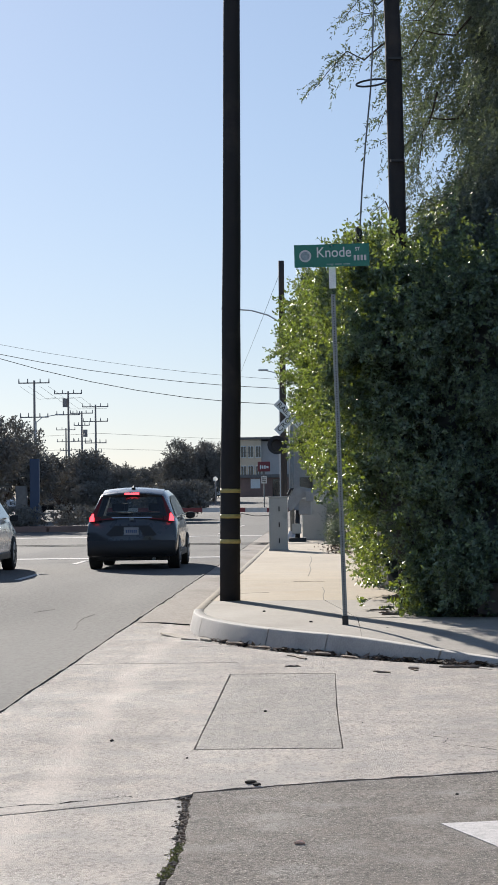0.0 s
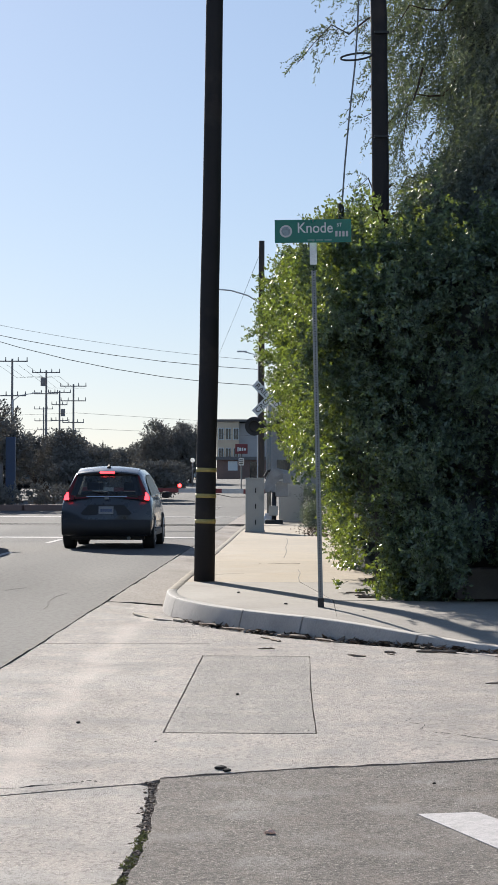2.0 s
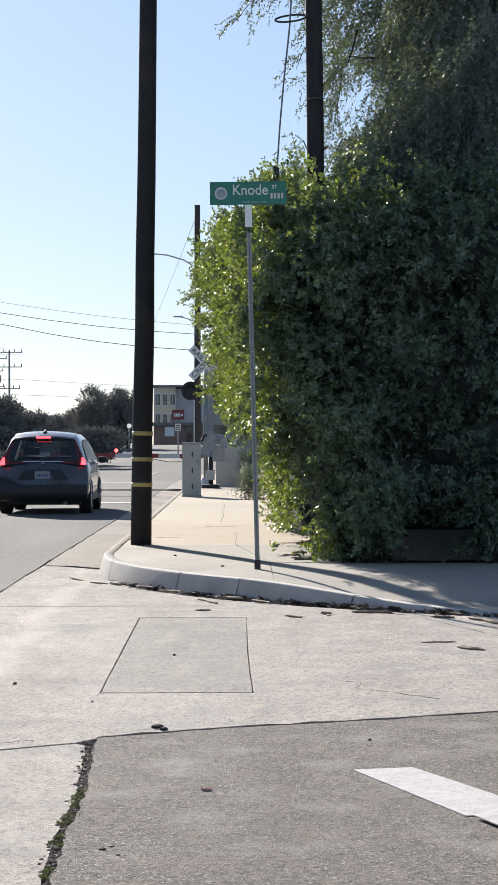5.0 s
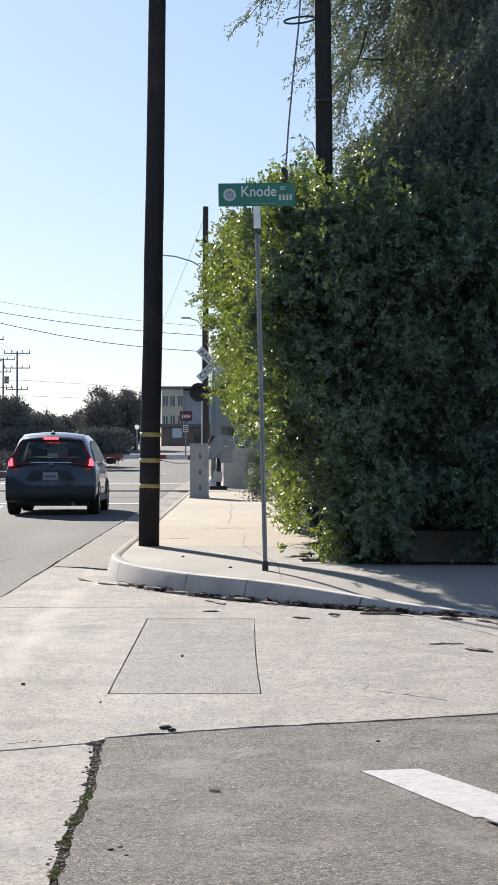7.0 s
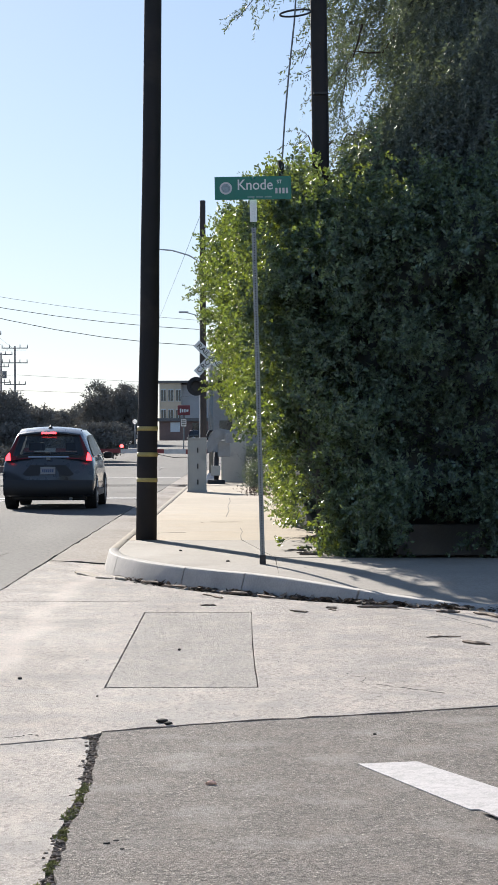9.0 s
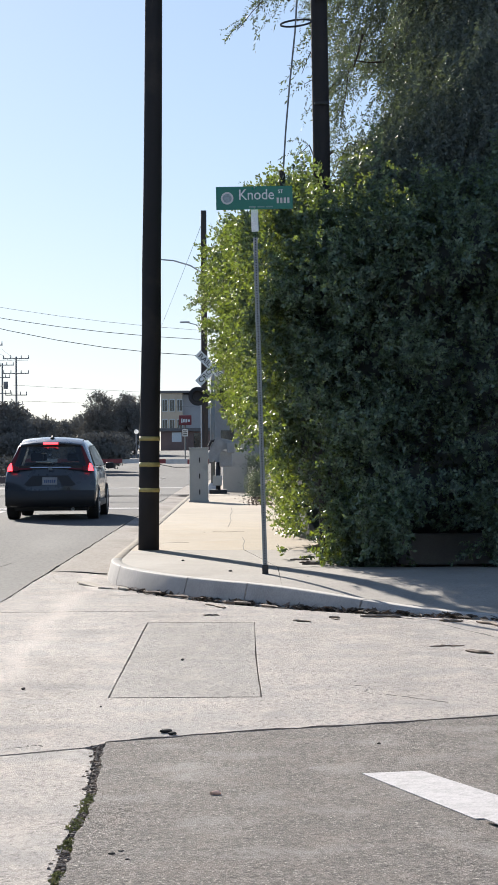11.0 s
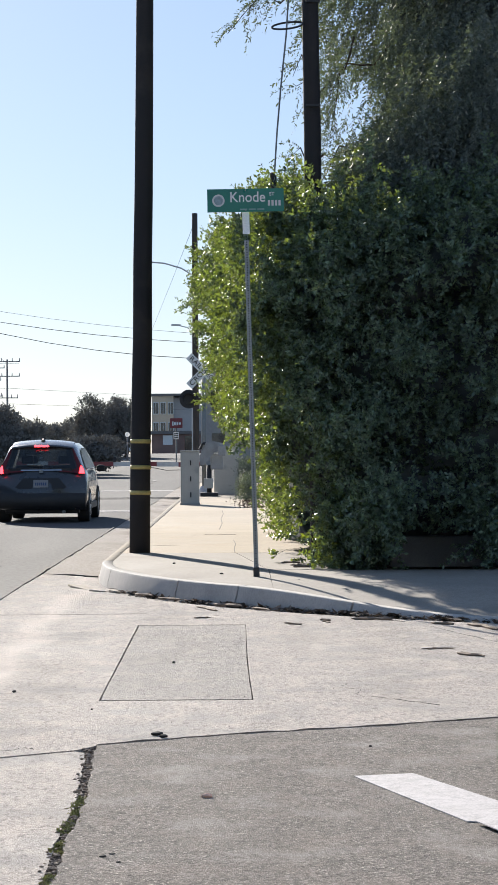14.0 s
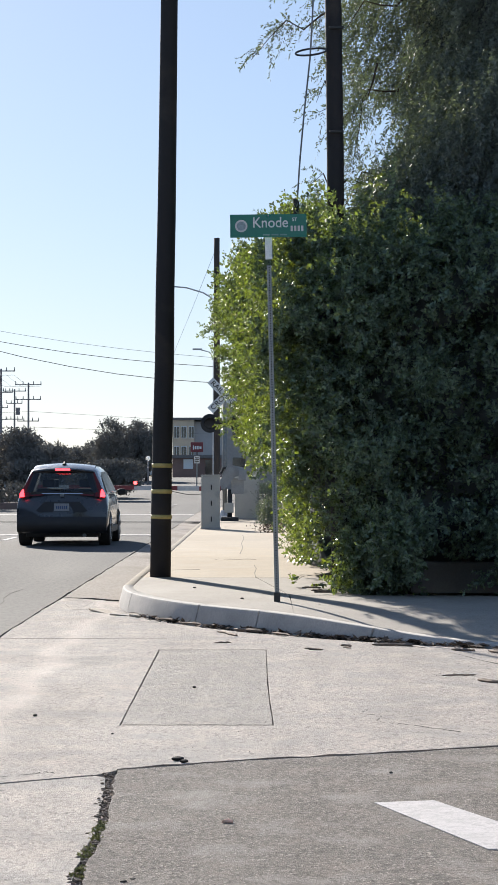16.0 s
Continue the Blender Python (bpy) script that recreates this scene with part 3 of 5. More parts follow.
tagged(part("seam", tube(bmesh.new(), lip, [g.uniform(0.008, 0.014) for _ in lip], 5), M_CRUMB), "dark ragged lip of the side street asphalt", "crack", kind="structure")

edge_crack = [(X0 - 0.01 + g.gauss(0, 0.006), 25.8 + 0.6 * i, 0.161) for i in range(40)]
tagged(part("crack", tube(bmesh.new(), edge_crack, [g.uniform(0.002, 0.012) for _ in edge_crack], 4), M_JOINT), "dark open joint between kerb and sidewalk", "crack", kind="structure")
gutter_crack = [(ROAD_X, 24.25, -0.002), (-2.05, 24.22, -0.008), (-1.88, 24.2, -0.013), (-1.72, 24.12, -0.02), (-1.58, 24.16, -0.03)]
tagged(part("crack", tube(bmesh.new(), gutter_crack, [0.008, 0.009, 0.012, 0.009, 0.008], 5), M_JOINT), "dark broken joint across the gutter", "crack", kind="structure")
# narrow cracks in the concrete
for pts, wd in (
    ([(0.66, 12.52), (0.62, 12.36), (0.73, 12.24), (0.7, 12.02), (0.725, 11.85), (0.79, 11.88), (0.92, 11.72), (1.155, 11.4)], 0.005),
    ([(-1.72, 9.42), (-1.5, 9.58), (-1.25, 9.7), (-1.05, 9.85), (-0.98, 9.9), (-0.93, 9.83)], 0.01),
    ([(1.2, 17.4), (1.31, 17.24), (1.56, 16.6), (1.73, 15.87), (1.88, 15.28), (2.2, 14.2)], 0.009),
):
    bits = [(x0 + (x1 - x0) * k / 5 + g.gauss(0, 0.004), y0 + (y1 - y0) * k / 5 + g.gauss(0, 0.012), 0.003 - 0.85 * wd) for (x0, y0), (x1, y1) in zip(pts, pts[1:]) for k in range(5)]
    tagged(part("crack", tube(bmesh.new(), bits, [wd * g.uniform(0.7, 1.5) for _ in bits], 6), M_JOINT), "thin dark jagged crack in the concrete", "crack", kind="structure")
rnd = random.Random(5)


bm = bmesh.new()
for i in range(1500):
    y = 4.5 + 5.4 * rnd.random()
    bmesh.ops.create_icosphere(bm, subdivisions=1, radius=rnd.uniform(0.003, 0.012), matrix=Matrix.Translation((crack_x(y) + rnd.gauss(0.006, 0.017), y, rnd.uniform(-0.016, 0.004))) @ Matrix.Diagonal((1, 1, 0.6, 1)))
tagged(part("asphalt_crumbs", bm, M_CRUMB), "loose brown asphalt crumbs along the crack", "crumbs", kind="stuff")


# ---- foliage ----
def leaves(name, twigs, material, parent=None, size=(0.06, 0.03), count=9, length=0.22, seed=1, droop=0.0, fold=0.3, label=""):
    """One mesh of many folded leaves, set along short twigs: rows of place and direction."""
    g = np.random.default_rng(seed)
    P = np.array([t[0] for t in twigs], float)
    D = np.array([t[1] for t in twigs], float)
    D /= np.linalg.norm(D, axis=1, keepdims=True)
    n = len(P)
    u = np.linspace(0.05, 1.0, count)[None, :, None] * length * g.uniform(0.6, 1.3, (n, 1, 1))
    base = P[:, None, :] + D[:, None, :] * u
    base[..., 2] -= droop * (u[..., 0] ** 2) / length
    side = g.normal(size=(n, count, 3))
    side -= (side * D[:, None, :]).sum(-1, keepdims=True) * D[:, None, :]
    side /= np.linalg.norm(side, axis=-1, keepdims=True)
    way = side * 0.85 + D[:, None, :] * 0.6 + np.array([0, 0, -droop * 0.6])
    way /= np.linalg.norm(way, axis=-1, keepdims=True)
    acr = np.cross(way, g.normal(size=way.shape))
    acr /= np.linalg.norm(acr, axis=-1, keepdims=True)
    nor = np.cross(way, acr)
    s = g.uniform(0.65, 1.25, (n, count, 1))
    L, W = size[0] * s, size[1] * s
    a = base
    b = base + way * L * 0.5 + acr * W * 0.5 + nor * W * fold
    c = base + way * L
    d = base + way * L * 0.5 - acr * W * 0.5 + nor * W * fold
    V = np.stack([a, b, c, d], 2).reshape(-1, 3)
    k = len(V) // 4
    me = bpy.data.meshes.new(name)
    me.vertices.add(len(V))
    me.vertices.foreach_set("co", V.astype(np.float32).ravel())
    idx = np.arange(k)[:, None] * 4 + np.array([0, 1, 2, 0, 2, 3])[None, :]
    me.loops.add(k * 6)
    me.loops.foreach_set("vertex_index", idx.ravel().astype(np.int32))
    me.polygons.add(k * 2)
    me.polygons.foreach_set("loop_start", (np.arange(k * 2) * 3).astype(np.int32))
    me.update(calc_edges=True)
    me.validate()
    me.materials.append(material)
    ob = new(name, me)
    if parent:
        ob.parent = parent
    if label:
        tagged(ob, label)
    return ob


def lump(x, y, z, f):
    return noise.noise(Vector((x * f, y * f, z * f)))


def lumpy(bm, c, r, sub=4, amp=0.2, f=0.8):
    res = bmesh.ops.create_icosphere(bm, subdivisions=sub, radius=1.0)
    for v in res["verts"]:
        p = v.co.copy()
        k = 1 + amp * lump(p.x * 2.5 + c[0], p.y * 2.5 + c[1], p.z * 2.5 + c[2], f)
        v.co = Vector((c[0] + p.x * r[0] * k, c[1] + p.y * r[1] * k, c[2] + p.z * r[2] * k))
    return bm


moss = [((crack_x(y) + rnd.gauss(0.004, 0.014), y, rnd.uniform(-0.016, 0.0)), (rnd.gauss(0, 0.6), rnd.gauss(0, 0.6), 1)) for y in [4.5 + 4.0 * rnd.random() ** 1.2 for _ in range(1500)] if lump(y, 0, 0, 2.6) > -0.05]
tagged(leaves("moss_tufts", moss, M_MOSS, None, (0.009, 0.005), 12, 0.011, 41), "green moss and weeds in the pavement crack", "moss", kind="stuff")

# tall clipped hedge that leans out over the sidewalk
def hedge_left(y, z):
    lean = 0.295 - 0.69 * ease(22.5, 33.0, y) * (0.42 + 0.58 * ease(1.5, 3.8, z))
    far = ease(22.4, 24.8, y)
    low = 0.54 - 0.02 * far
    k = ease(0.32 + 1.15 * far + 0.15 * lump(y, 0, 3, 0.6), 1.15 + 0.8 * far, z)
    top = 0.5 * ease(3.95, 4.9, z) + 0.13 * far * ease(1.6, 2.4, z) * ease(4.1, 3.3, z)
    return low + (lean - low) * k + top + 0.3 * lump(y, z, 1.0, 1.1) + 0.42 * lump(y, z, 7.0, 2.6)


def hedge_front(x, z):
    return 22.25 - 0.25 * ease(1.0, 2.4, x) + 0.4 * ease(3.6, 4.6, z) + 1.2 * ease(2.5, 0.7, z) * ease(1.15, 0.35, x) + 0.6 * ease(1.1, 0.2, x) + 0.75 * lump(x, z, 4.0, 1.0) + 0.7 * lump(x, z, 9.0, 2.0)


def hedge_top(x, y):
    return 4.1 - 0.14 * ease(1.0, 2.2, x) + 0.05 * (y - 23) + 0.3 * lump(x, y, 2.0, 0.9) + 0.2 * lump(x, y, 5.0, 2.2)


hedge = thing("hedge", 1.5, 24, 0.1, "tall dense green hedge overhanging the sidewalk", "hedge")
hedge_inv = hedge.matrix_basis.inverted()
rnd = random.Random(11)
tw = []


def spray(p, out, n, reach):
    """A leafy branch end that stands out of the face: twigs spread round its axis."""
    o = Vector(out).normalized()
    for _ in range(n):
        u = rnd.random() ** 0.7
        off = Vector((rnd.gauss(0, 0.1), rnd.gauss(0, 0.1), rnd.gauss(0, 0.1))) * (1.15 - 0.6 * u)
        d = o + Vector((rnd.gauss(0, 0.45), rnd.gauss(0, 0.45), rnd.gauss(0.1, 0.45)))
        tw.append((Vector(p) + o * reach * u + off, d))


for i in range(3100):  # face to the side street
    x, z = 0.1 + 4.5 * rnd.random() ** 1.1, 0.12 + 4.1 * rnd.random()
    if z < 0.5 * ease(1.4, 1.6, x) * ease(2.7, 2.4, x) + 0.15 * lump(x, 0, 8.0, 2.0) or lump(x, z, 15.0, 1.7) < -0.22 and rnd.random() < 0.75:
        continue
    if x < hedge_left(hedge_front(x, z), z) - 0.05 or z < 0.75 and x < 0.95 and rnd.random() < 0.6:
        continue
    tw.append(((x, hedge_front(x, z) + 0.12 + 0.35 * rnd.random(), z), (rnd.gauss(0, 0.5), -1 + rnd.gauss(0, 0.35), rnd.gauss(0.35, 0.5))))
for i in range(130):  # low hanging ends beside the pole and past the bare stretch of wall
    x, z = rnd.choice((rnd.uniform(1.0, 1.55), rnd.uniform(2.4, 4.4))), rnd.uniform(0.25, 0.9)
    spray((x, hedge_front(x, z) + 0.1, z), (rnd.gauss(0, 0.4), -1, rnd.gauss(-0.3, 0.4)), 9, rnd.uniform(0.15, 0.4))
for i in range(400):
    x, z = 0.15 + 4.4 * rnd.random() ** 1.3, 0.7 + 3.45 * rnd.random()
    if x < hedge_left(hedge_front(x, z), z):
        continue
    spray((x, hedge_front(x, z) + 0.12, z), (rnd.gauss(-0.1, 0.5), -1, rnd.gauss(0.3, 0.5)), 11, rnd.uniform(0.2, 0.5))
for i in range(110):  # loose branch ends that reach into the sun at the corner
    x, z = 0.35 + 1.2 * rnd.random() ** 1.3, 1.1 + 2.9 * rnd.random()
    if lump(x * 1.5, z, 6.0, 1.5) < 0.0:
        continue
    spray((x, hedge_front(x, z) + 0.05, z), (rnd.gauss(-0.25, 0.15), -1, rnd.gauss(0.1, 0.2)), 7, rnd.uniform(0.6, 1.3))
for i in range(3000):  # face to the street
    y, z = 22.9 + 13 * rnd.random() ** 1.2, 0.3 + 4.05 * rnd.random()
    if z < 0.9 and rnd.random() < 0.5 or y < hedge_front(hedge_left(y, z), z) - 0.1:
        continue
    tw.append(((hedge_left(y, z) + 0.12 + 0.35 * rnd.random(), y, z), (-1 + rnd.gauss(0, 0.35), rnd.gauss(-0.25, 0.5), rnd.gauss(0.3, 0.5))))
for i in range(300):
    y, z = 23.2 + 12.5 * rnd.random() ** 1.2, 1.75 + 2.7 * rnd.random()
    if y < hedge_front(hedge_left(y, z), z) - 0.1:
        continue
    spray((hedge_left(y, z) + 0.22, y, z), (-1, rnd.gauss(-0.35, 0.4), rnd.gauss(0.3, 0.45)), 11, rnd.uniform(0.1, 0.32))
for i in range(620):  # top, with some longer shoots
    y = 23 + 11 * rnd.random() ** 1.5
    x = hedge_left(y, 4.3) + 4.5 * rnd.random() ** 1.4
    tw.append(((x, y, hedge_top(x, y) - 0.12 * rnd.random()), (rnd.gauss(0, 0.5), rnd.gauss(-0.2, 0.5), 1)))
for (xa, za), (xb, zb) in itertools.pairwise(((1.33, 4.65), (1.435, 4.24), (1.59, 3.94), (1.74, 3.74), (1.56, 3.5))):  # a sunlit branch that hangs over the face
    for k in range(5):
        spray((xa + (xb - xa) * k / 5, 21.75, za + (zb - za) * k / 5), (rnd.gauss(-0.2, 0.4), -0.5, rnd.gauss(-0.7, 0.3)), 3, 0.16)
tw = [(Vector(p), d) for p, d in tw if not (p[1] > 23.6 and p[2] < 1.62 + 0.3 * lump(p[0], p[1], 2.0, 1.5) and p[0] < 0.0125 * p[1] + 0.1)]
tw = [(hedge_inv @ p, d) for p, d in tw]
leaves("foliage", tw, M_LEAF, hedge, (0.052, 0.028), 21, 0.26, 3)
shoots = []
for i in range(130):
    k = rnd.random()
    if k < 0.3:
        y = 22.4 + 5 * rnd.random()
        x = hedge_left(y, 4.2) + 1.5 * rnd.random()
        p, d = (x, y, hedge_top(x, y)), (rnd.gauss(0, 0.3), rnd.gauss(0, 0.3), 1)
    elif k < 0.65:
        y, z = 23 + 10 * rnd.random(), 2.2 + 1.8 * rnd.random()
        p, d = (hedge_left(y, z), y, z), (-1, rnd.gauss(-0.3, 0.3), rnd.gauss(0.3, 0.4))
    else:
        x, z = 0.4 + 2.6 * rnd.random(), 0.8 + 3.4 * rnd.random()
        p, d = (x, hedge_front(x, z), z), (rnd.gauss(-0.4, 0.5), -1, rnd.gauss(0.2, 0.5))
    shoots.append((hedge_inv @ Vector(p), d))
leaves("fringe", shoots, M_LEAF, hedge, (0.056, 0.029), 24, 0.46, 8, droop=0.25)
bm = bmesh.new()  # solid shell: dark colour stands in for inner shade, and blocks sun
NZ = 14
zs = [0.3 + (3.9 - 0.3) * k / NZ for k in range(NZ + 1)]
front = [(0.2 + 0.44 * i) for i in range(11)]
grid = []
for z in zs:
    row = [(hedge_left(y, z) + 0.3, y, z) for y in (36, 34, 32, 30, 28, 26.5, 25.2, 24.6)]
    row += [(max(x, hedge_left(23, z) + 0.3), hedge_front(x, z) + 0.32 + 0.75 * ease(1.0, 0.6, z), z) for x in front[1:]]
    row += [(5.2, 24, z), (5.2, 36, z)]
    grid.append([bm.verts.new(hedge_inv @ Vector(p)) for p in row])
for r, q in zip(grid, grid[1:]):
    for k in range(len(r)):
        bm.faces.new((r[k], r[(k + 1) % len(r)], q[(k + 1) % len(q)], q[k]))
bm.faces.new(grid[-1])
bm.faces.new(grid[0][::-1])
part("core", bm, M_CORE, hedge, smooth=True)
for x, y in ((1.4, 24.4), (1.7, 23.2), (2.4, 23.0), (3.0, 23.2), (1.2, 27), (1.2, 30)):
    bm = bmesh.new()
    tube(bm, [hedge_inv @ Vector((x + 0.1 * k * math.sin(9 * x + k), y, 0.1 + 0.3 * k)) for k in range(4)], [0.05, 0.045, 0.04, 0.03], 7)
    part("stem", bm, M_BARK, hedge)

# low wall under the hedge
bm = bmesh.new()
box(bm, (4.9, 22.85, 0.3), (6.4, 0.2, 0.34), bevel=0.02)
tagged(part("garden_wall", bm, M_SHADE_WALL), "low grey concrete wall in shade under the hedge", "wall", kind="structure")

# pepper tree behind the hedge
tree = thing("pepper_tree", 4.7, 27.3, 0.1, "large dark pepper tree with drooping feathery branches", "tree")
tinv = tree.matrix_basis.inverted()
bm = bmesh.new()
tube(bm, [(0, 0, 0), (0.1, 0.05, 1.2), (-0.1, 0.1, 2.4), (-0.05, 0.0, 3.4)], [0.4, 0.32, 0.28, 0.26], 12)
part("trunk", bm, M_BARK, tree, smooth=True)
for a, ln, up in ((170, 2.2, 4.4), (215, 1.8, 4.6), (250, 1.8, 4.4), (300, 2.6, 3.6), (20, 2.8, 3.6), (90, 2.5, 4.0), (150, 2.4, 5.0)):
    c, s_ = math.cos(radians(a)), math.sin(radians(a))
    bm = bmesh.new()
    tube(bm, [(0, 0, 3.2), (c * ln * 0.3, s_ * ln * 0.3, 3.2 + up * 0.5), (c * ln * 0.7, s_ * ln * 0.7, 3.2 + up * 0.85), (c * ln, s_ * ln, 3.2 + up)], [0.2, 0.14, 0.08, 0.03], 8)
    part("limb", bm, M_BARK, tree, smooth=True)
rnd = random.Random(23)
tw = []


def crown_r(dx, dy, dz):
    return 1 + 0.25 * lump(dx * 2, dy * 2, dz * 2 + 4, 1.1) + 0.15 * lump(dx * 5, dy * 5, dz * 5, 1.0)


while len(tw) < 12000:
    d = Vector((rnd.gauss(0, 1), rnd.gauss(0, 1), rnd.gauss(0, 1))).normalized()
    if d.y > 0.35 or d.x > 0.8:
        continue
    k = crown_r(d.x, d.y, d.z) * (0.66 + 0.36 * rnd.random() ** 0.7)
    p = Vector((4.75 + d.x * 3.35 * k, 27.3 + d.y * 3.4 * k, 7.6 + d.z * 4.4 * k))
    if p.z > 10.5 or p.z < 3.9:
        continue
    tw.append((tinv @ p, (d.x * 0.5 + rnd.gauss(0, 0.3), d.y * 0.5 + rnd.gauss(0, 0.3), -0.75)))
for i in range(2200):
    d = Vector((rnd.gauss(0, 1), rnd.gauss(0, 1), rnd.gauss(0, 1))).normalized()
    k = crown_r(d.x, d.y, d.z) * (0.5 + 0.5 * rnd.random() ** 0.5)
    p = Vector((3.5 + d.x * 1.9 * k, 23.6 + d.y * 1.3 * k, 5.1 + d.z * 1.5 * k))
    tw.append((tinv @ p, (d.x * 0.4 + rnd.gauss(0, 0.3), d.y * 0.5 + rnd.gauss(0, 0.3), -0.8)))
for i in range(1500):
    d = Vector((rnd.gauss(0, 1), rnd.gauss(0, 1), rnd.gauss(0, 1))).normalized()
    k = crown_r(d.x, d.y, d.z) * (0.45 + 0.55 * rnd.random() ** 0.5)
    p = Vector((2.75 + d.x * 1.35 * k, 23.5 + d.y * 0.9 * k, 4.75 + d.z * 1.0 * k))
    tw.append((tinv @ p, (d.x * 0.4 + rnd.gauss(0, 0.3), d.y * 0.5 + rnd.gauss(0, 0.3), -0.8)))
for i in range(700):
    d = Vector((rnd.gauss(0, 1), rnd.gauss(0, 1), rnd.gauss(0, 1))).normalized()
    k = crown_r(d.x, d.y, d.z) * (0.45 + 0.55 * rnd.random() ** 0.5)
    p = Vector((1.95 + d.x * 0.85 * k, 23.3 + d.y * 0.7 * k, 4.5 + d.z * 0.6 * k))
    tw.append((tinv @ p, (d.x * 0.4 + rnd.gauss(0, 0.3), d.y * 0.5 + rnd.gauss(0, 0.3), -0.8)))
leaves("crown", tw, M_PEPPER, tree, (0.052, 0.022), 26, 0.42, 5, droop=0.2)
# solid dark core in the crown, its colour standing in for inner shade
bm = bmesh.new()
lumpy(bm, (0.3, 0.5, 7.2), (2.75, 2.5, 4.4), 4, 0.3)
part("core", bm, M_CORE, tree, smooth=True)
tw = []
for bx, by, bz, ln, up, n_ in ((2.5, 25.6, 8.05, 2.0, -0.75, 52), (2.3, 25.4, 7.7, 1.3, -0.5, 26), (2.5, 25.9, 8.6, 2.4, -0.4, 56), (1.0, 25.2, 7.0, 1.05, -0.55, 34), (1.05, 25.2, 7.62, 0.75, -0.35, 18), (1.0, 25.2, 6.1, 0.28, -0.16, 4), (1.15, 25.0, 5.7, 0.4, 0.08, 4), (1.1, 24.9, 4.85, 0.5, 0.05, 6), (1.45, 24.8, 6.2, 0.3, -1.0, 18), (1.9, 25.3, 6.2, 0.9, -0.6, 22), (1.8, 25.0, 5.2, 0.9, -0.7, 24), (1.9, 25.2, 7.2, 1.0, -0.5, 26)):
    pts = [Vector((bx - ln * k / 5, by - 0.1 * k, bz + up * (k / 5) ** 1.6 + 0.12 * math.sin(2.1 * k + bx))) for k in range(6)]
    part("branch", tube(bmesh.new(), [tinv @ p for p in pts], [0.016, 0.013, 0.01, 0.008, 0.005, 0.003], 5), M_BARK, tree)
    for _ in range(n_):
        j = rnd.randrange(5)
        p = pts[j].lerp(pts[j + 1], rnd.random())
        tw.append((tinv @ p, (-0.7 + rnd.gauss(0, 0.5), rnd.gauss(0, 0.5), -0.4 + rnd.gauss(0, 0.4))))
for _ in range(270):  # thin hanging curtains at the edge of the crown
    sx, sy, sz, ln = 1.15 + 1.3 * rnd.random() ** 0.7, rnd.uniform(24.0, 25.6), rnd.uniform(5.0, 9.2), rnd.uniform(0.5, 1.2)
    if lump(sx, sz, 2.0, 1.3) < -0.02 or lump(sx, sz, 9.0, 2.6) < -0.12:
        continue
    for _ in range(11):
        u = rnd.random()
        tw.append((tinv @ Vector((sx - 0.18 * u + rnd.gauss(0, 0.05), sy + rnd.gauss(0, 0.05), sz - ln * u)), (-0.25 + rnd.gauss(0, 0.4), rnd.gauss(0, 0.4), -0.9)))
leaves("hanging_sprays", tw, M_PEPPER, tree, (0.052, 0.016), 24, 0.34, 9, droop=0.3)


# ---- poles, signs and wires ----
def wood_pole(name, x, y, z0, h, r0, r1, dx, label, material=M_POLE, n=16, seed=0):
    ob = thing(name, x, y, z0, label, "utility pole")
    bm = bmesh.new()
    k = 12
    g = random.Random(seed)
    tube(bm, [(dx * i / k + g.gauss(0, 0.004), g.gauss(0, 0.004), h * i / k - 0.02) for i in range(k + 1)], [r0 + (r1 - r0) * i / k for i in range(k + 1)], n)
    part("shaft", bm, material, ob, smooth=True)
    return ob


pole = wood_pole("utility_pole", -1.18, 25.92, 0.15, 10.8, 0.131, 0.095, 0.17, "dark creosoted wooden pole with three yellow bands", seed=3)
for z in (0.755, 1.07, 1.39):
    bm = bmesh.new()
    tube(bm, [(0.17 * (z - 0.026) / 10.8, 0, z - 0.026), (0.17 * (z + 0.026) / 10.8, 0, z + 0.026)], 0.134 - 0.0033 * z, 20)
    part("reflective_band", bm, M_BAND, pole, "faded yellow reflective band", smooth=True)
pole2 = wood_pole("utility_pole", 0.94, 23.05, 0.15, 9.6, 0.108, 0.082, -0.12, "dark wooden utility pole rising out of the hedge", seed=8)
for z in (5.05, 6.2):
    part("pole_bracket", box(bmesh.new(), (-0.05, -0.1, z), (0.16, 0.05, 0.025)), M_BLACK, pole2)

# service cable with its slack loop, and the wires over the street
cable = tagged(part("service_cable", tube(bmesh.new(), [(0.46, 23.0, 4.45), (0.49, 23.0, 4.9), (0.535, 22.98, 5.4), (0.60, 22.96, 6.0), (0.625, 22.95, 6.4), (0.645, 22.95, 6.9), (0.68, 22.95, 7.8), (0.72, 22.97, 9.0), (0.83, 23.03, 9.5)], 0.0095, 6), M_CABLE), "grey twisted service cable hanging down into the hedge", "cable")
bm = bmesh.new()
tube(bm, [(0.61 + 0.17 * math.cos(a), 22.95 + 0.1 * math.sin(a), 6.08 + 0.02 * math.cos(a) + 0.055 * math.sin(a)) for a in [2 * math.pi * i / 22 for i in range(23)]], 0.011, 6, cap=False)
part("slack_loop", bm, M_WIRE, cable)
bm = bmesh.new()
tube(bm, [(0.45, 23.0, 4.3), (0.45, 23.0, 4.42), (0.43, 22.98, 4.47)], [0.03, 0.035, 0.02], 8)
part("weatherhead", bm, M_PLASTIC, cable)


def wire(pts, r, label="thin black overhead wire crossing the street"):
    return tagged(part("overhead_wire", tube(bmesh.new(), pts, r, 5), M_WIRE, smooth=True), label, "wire", "overhead wires")


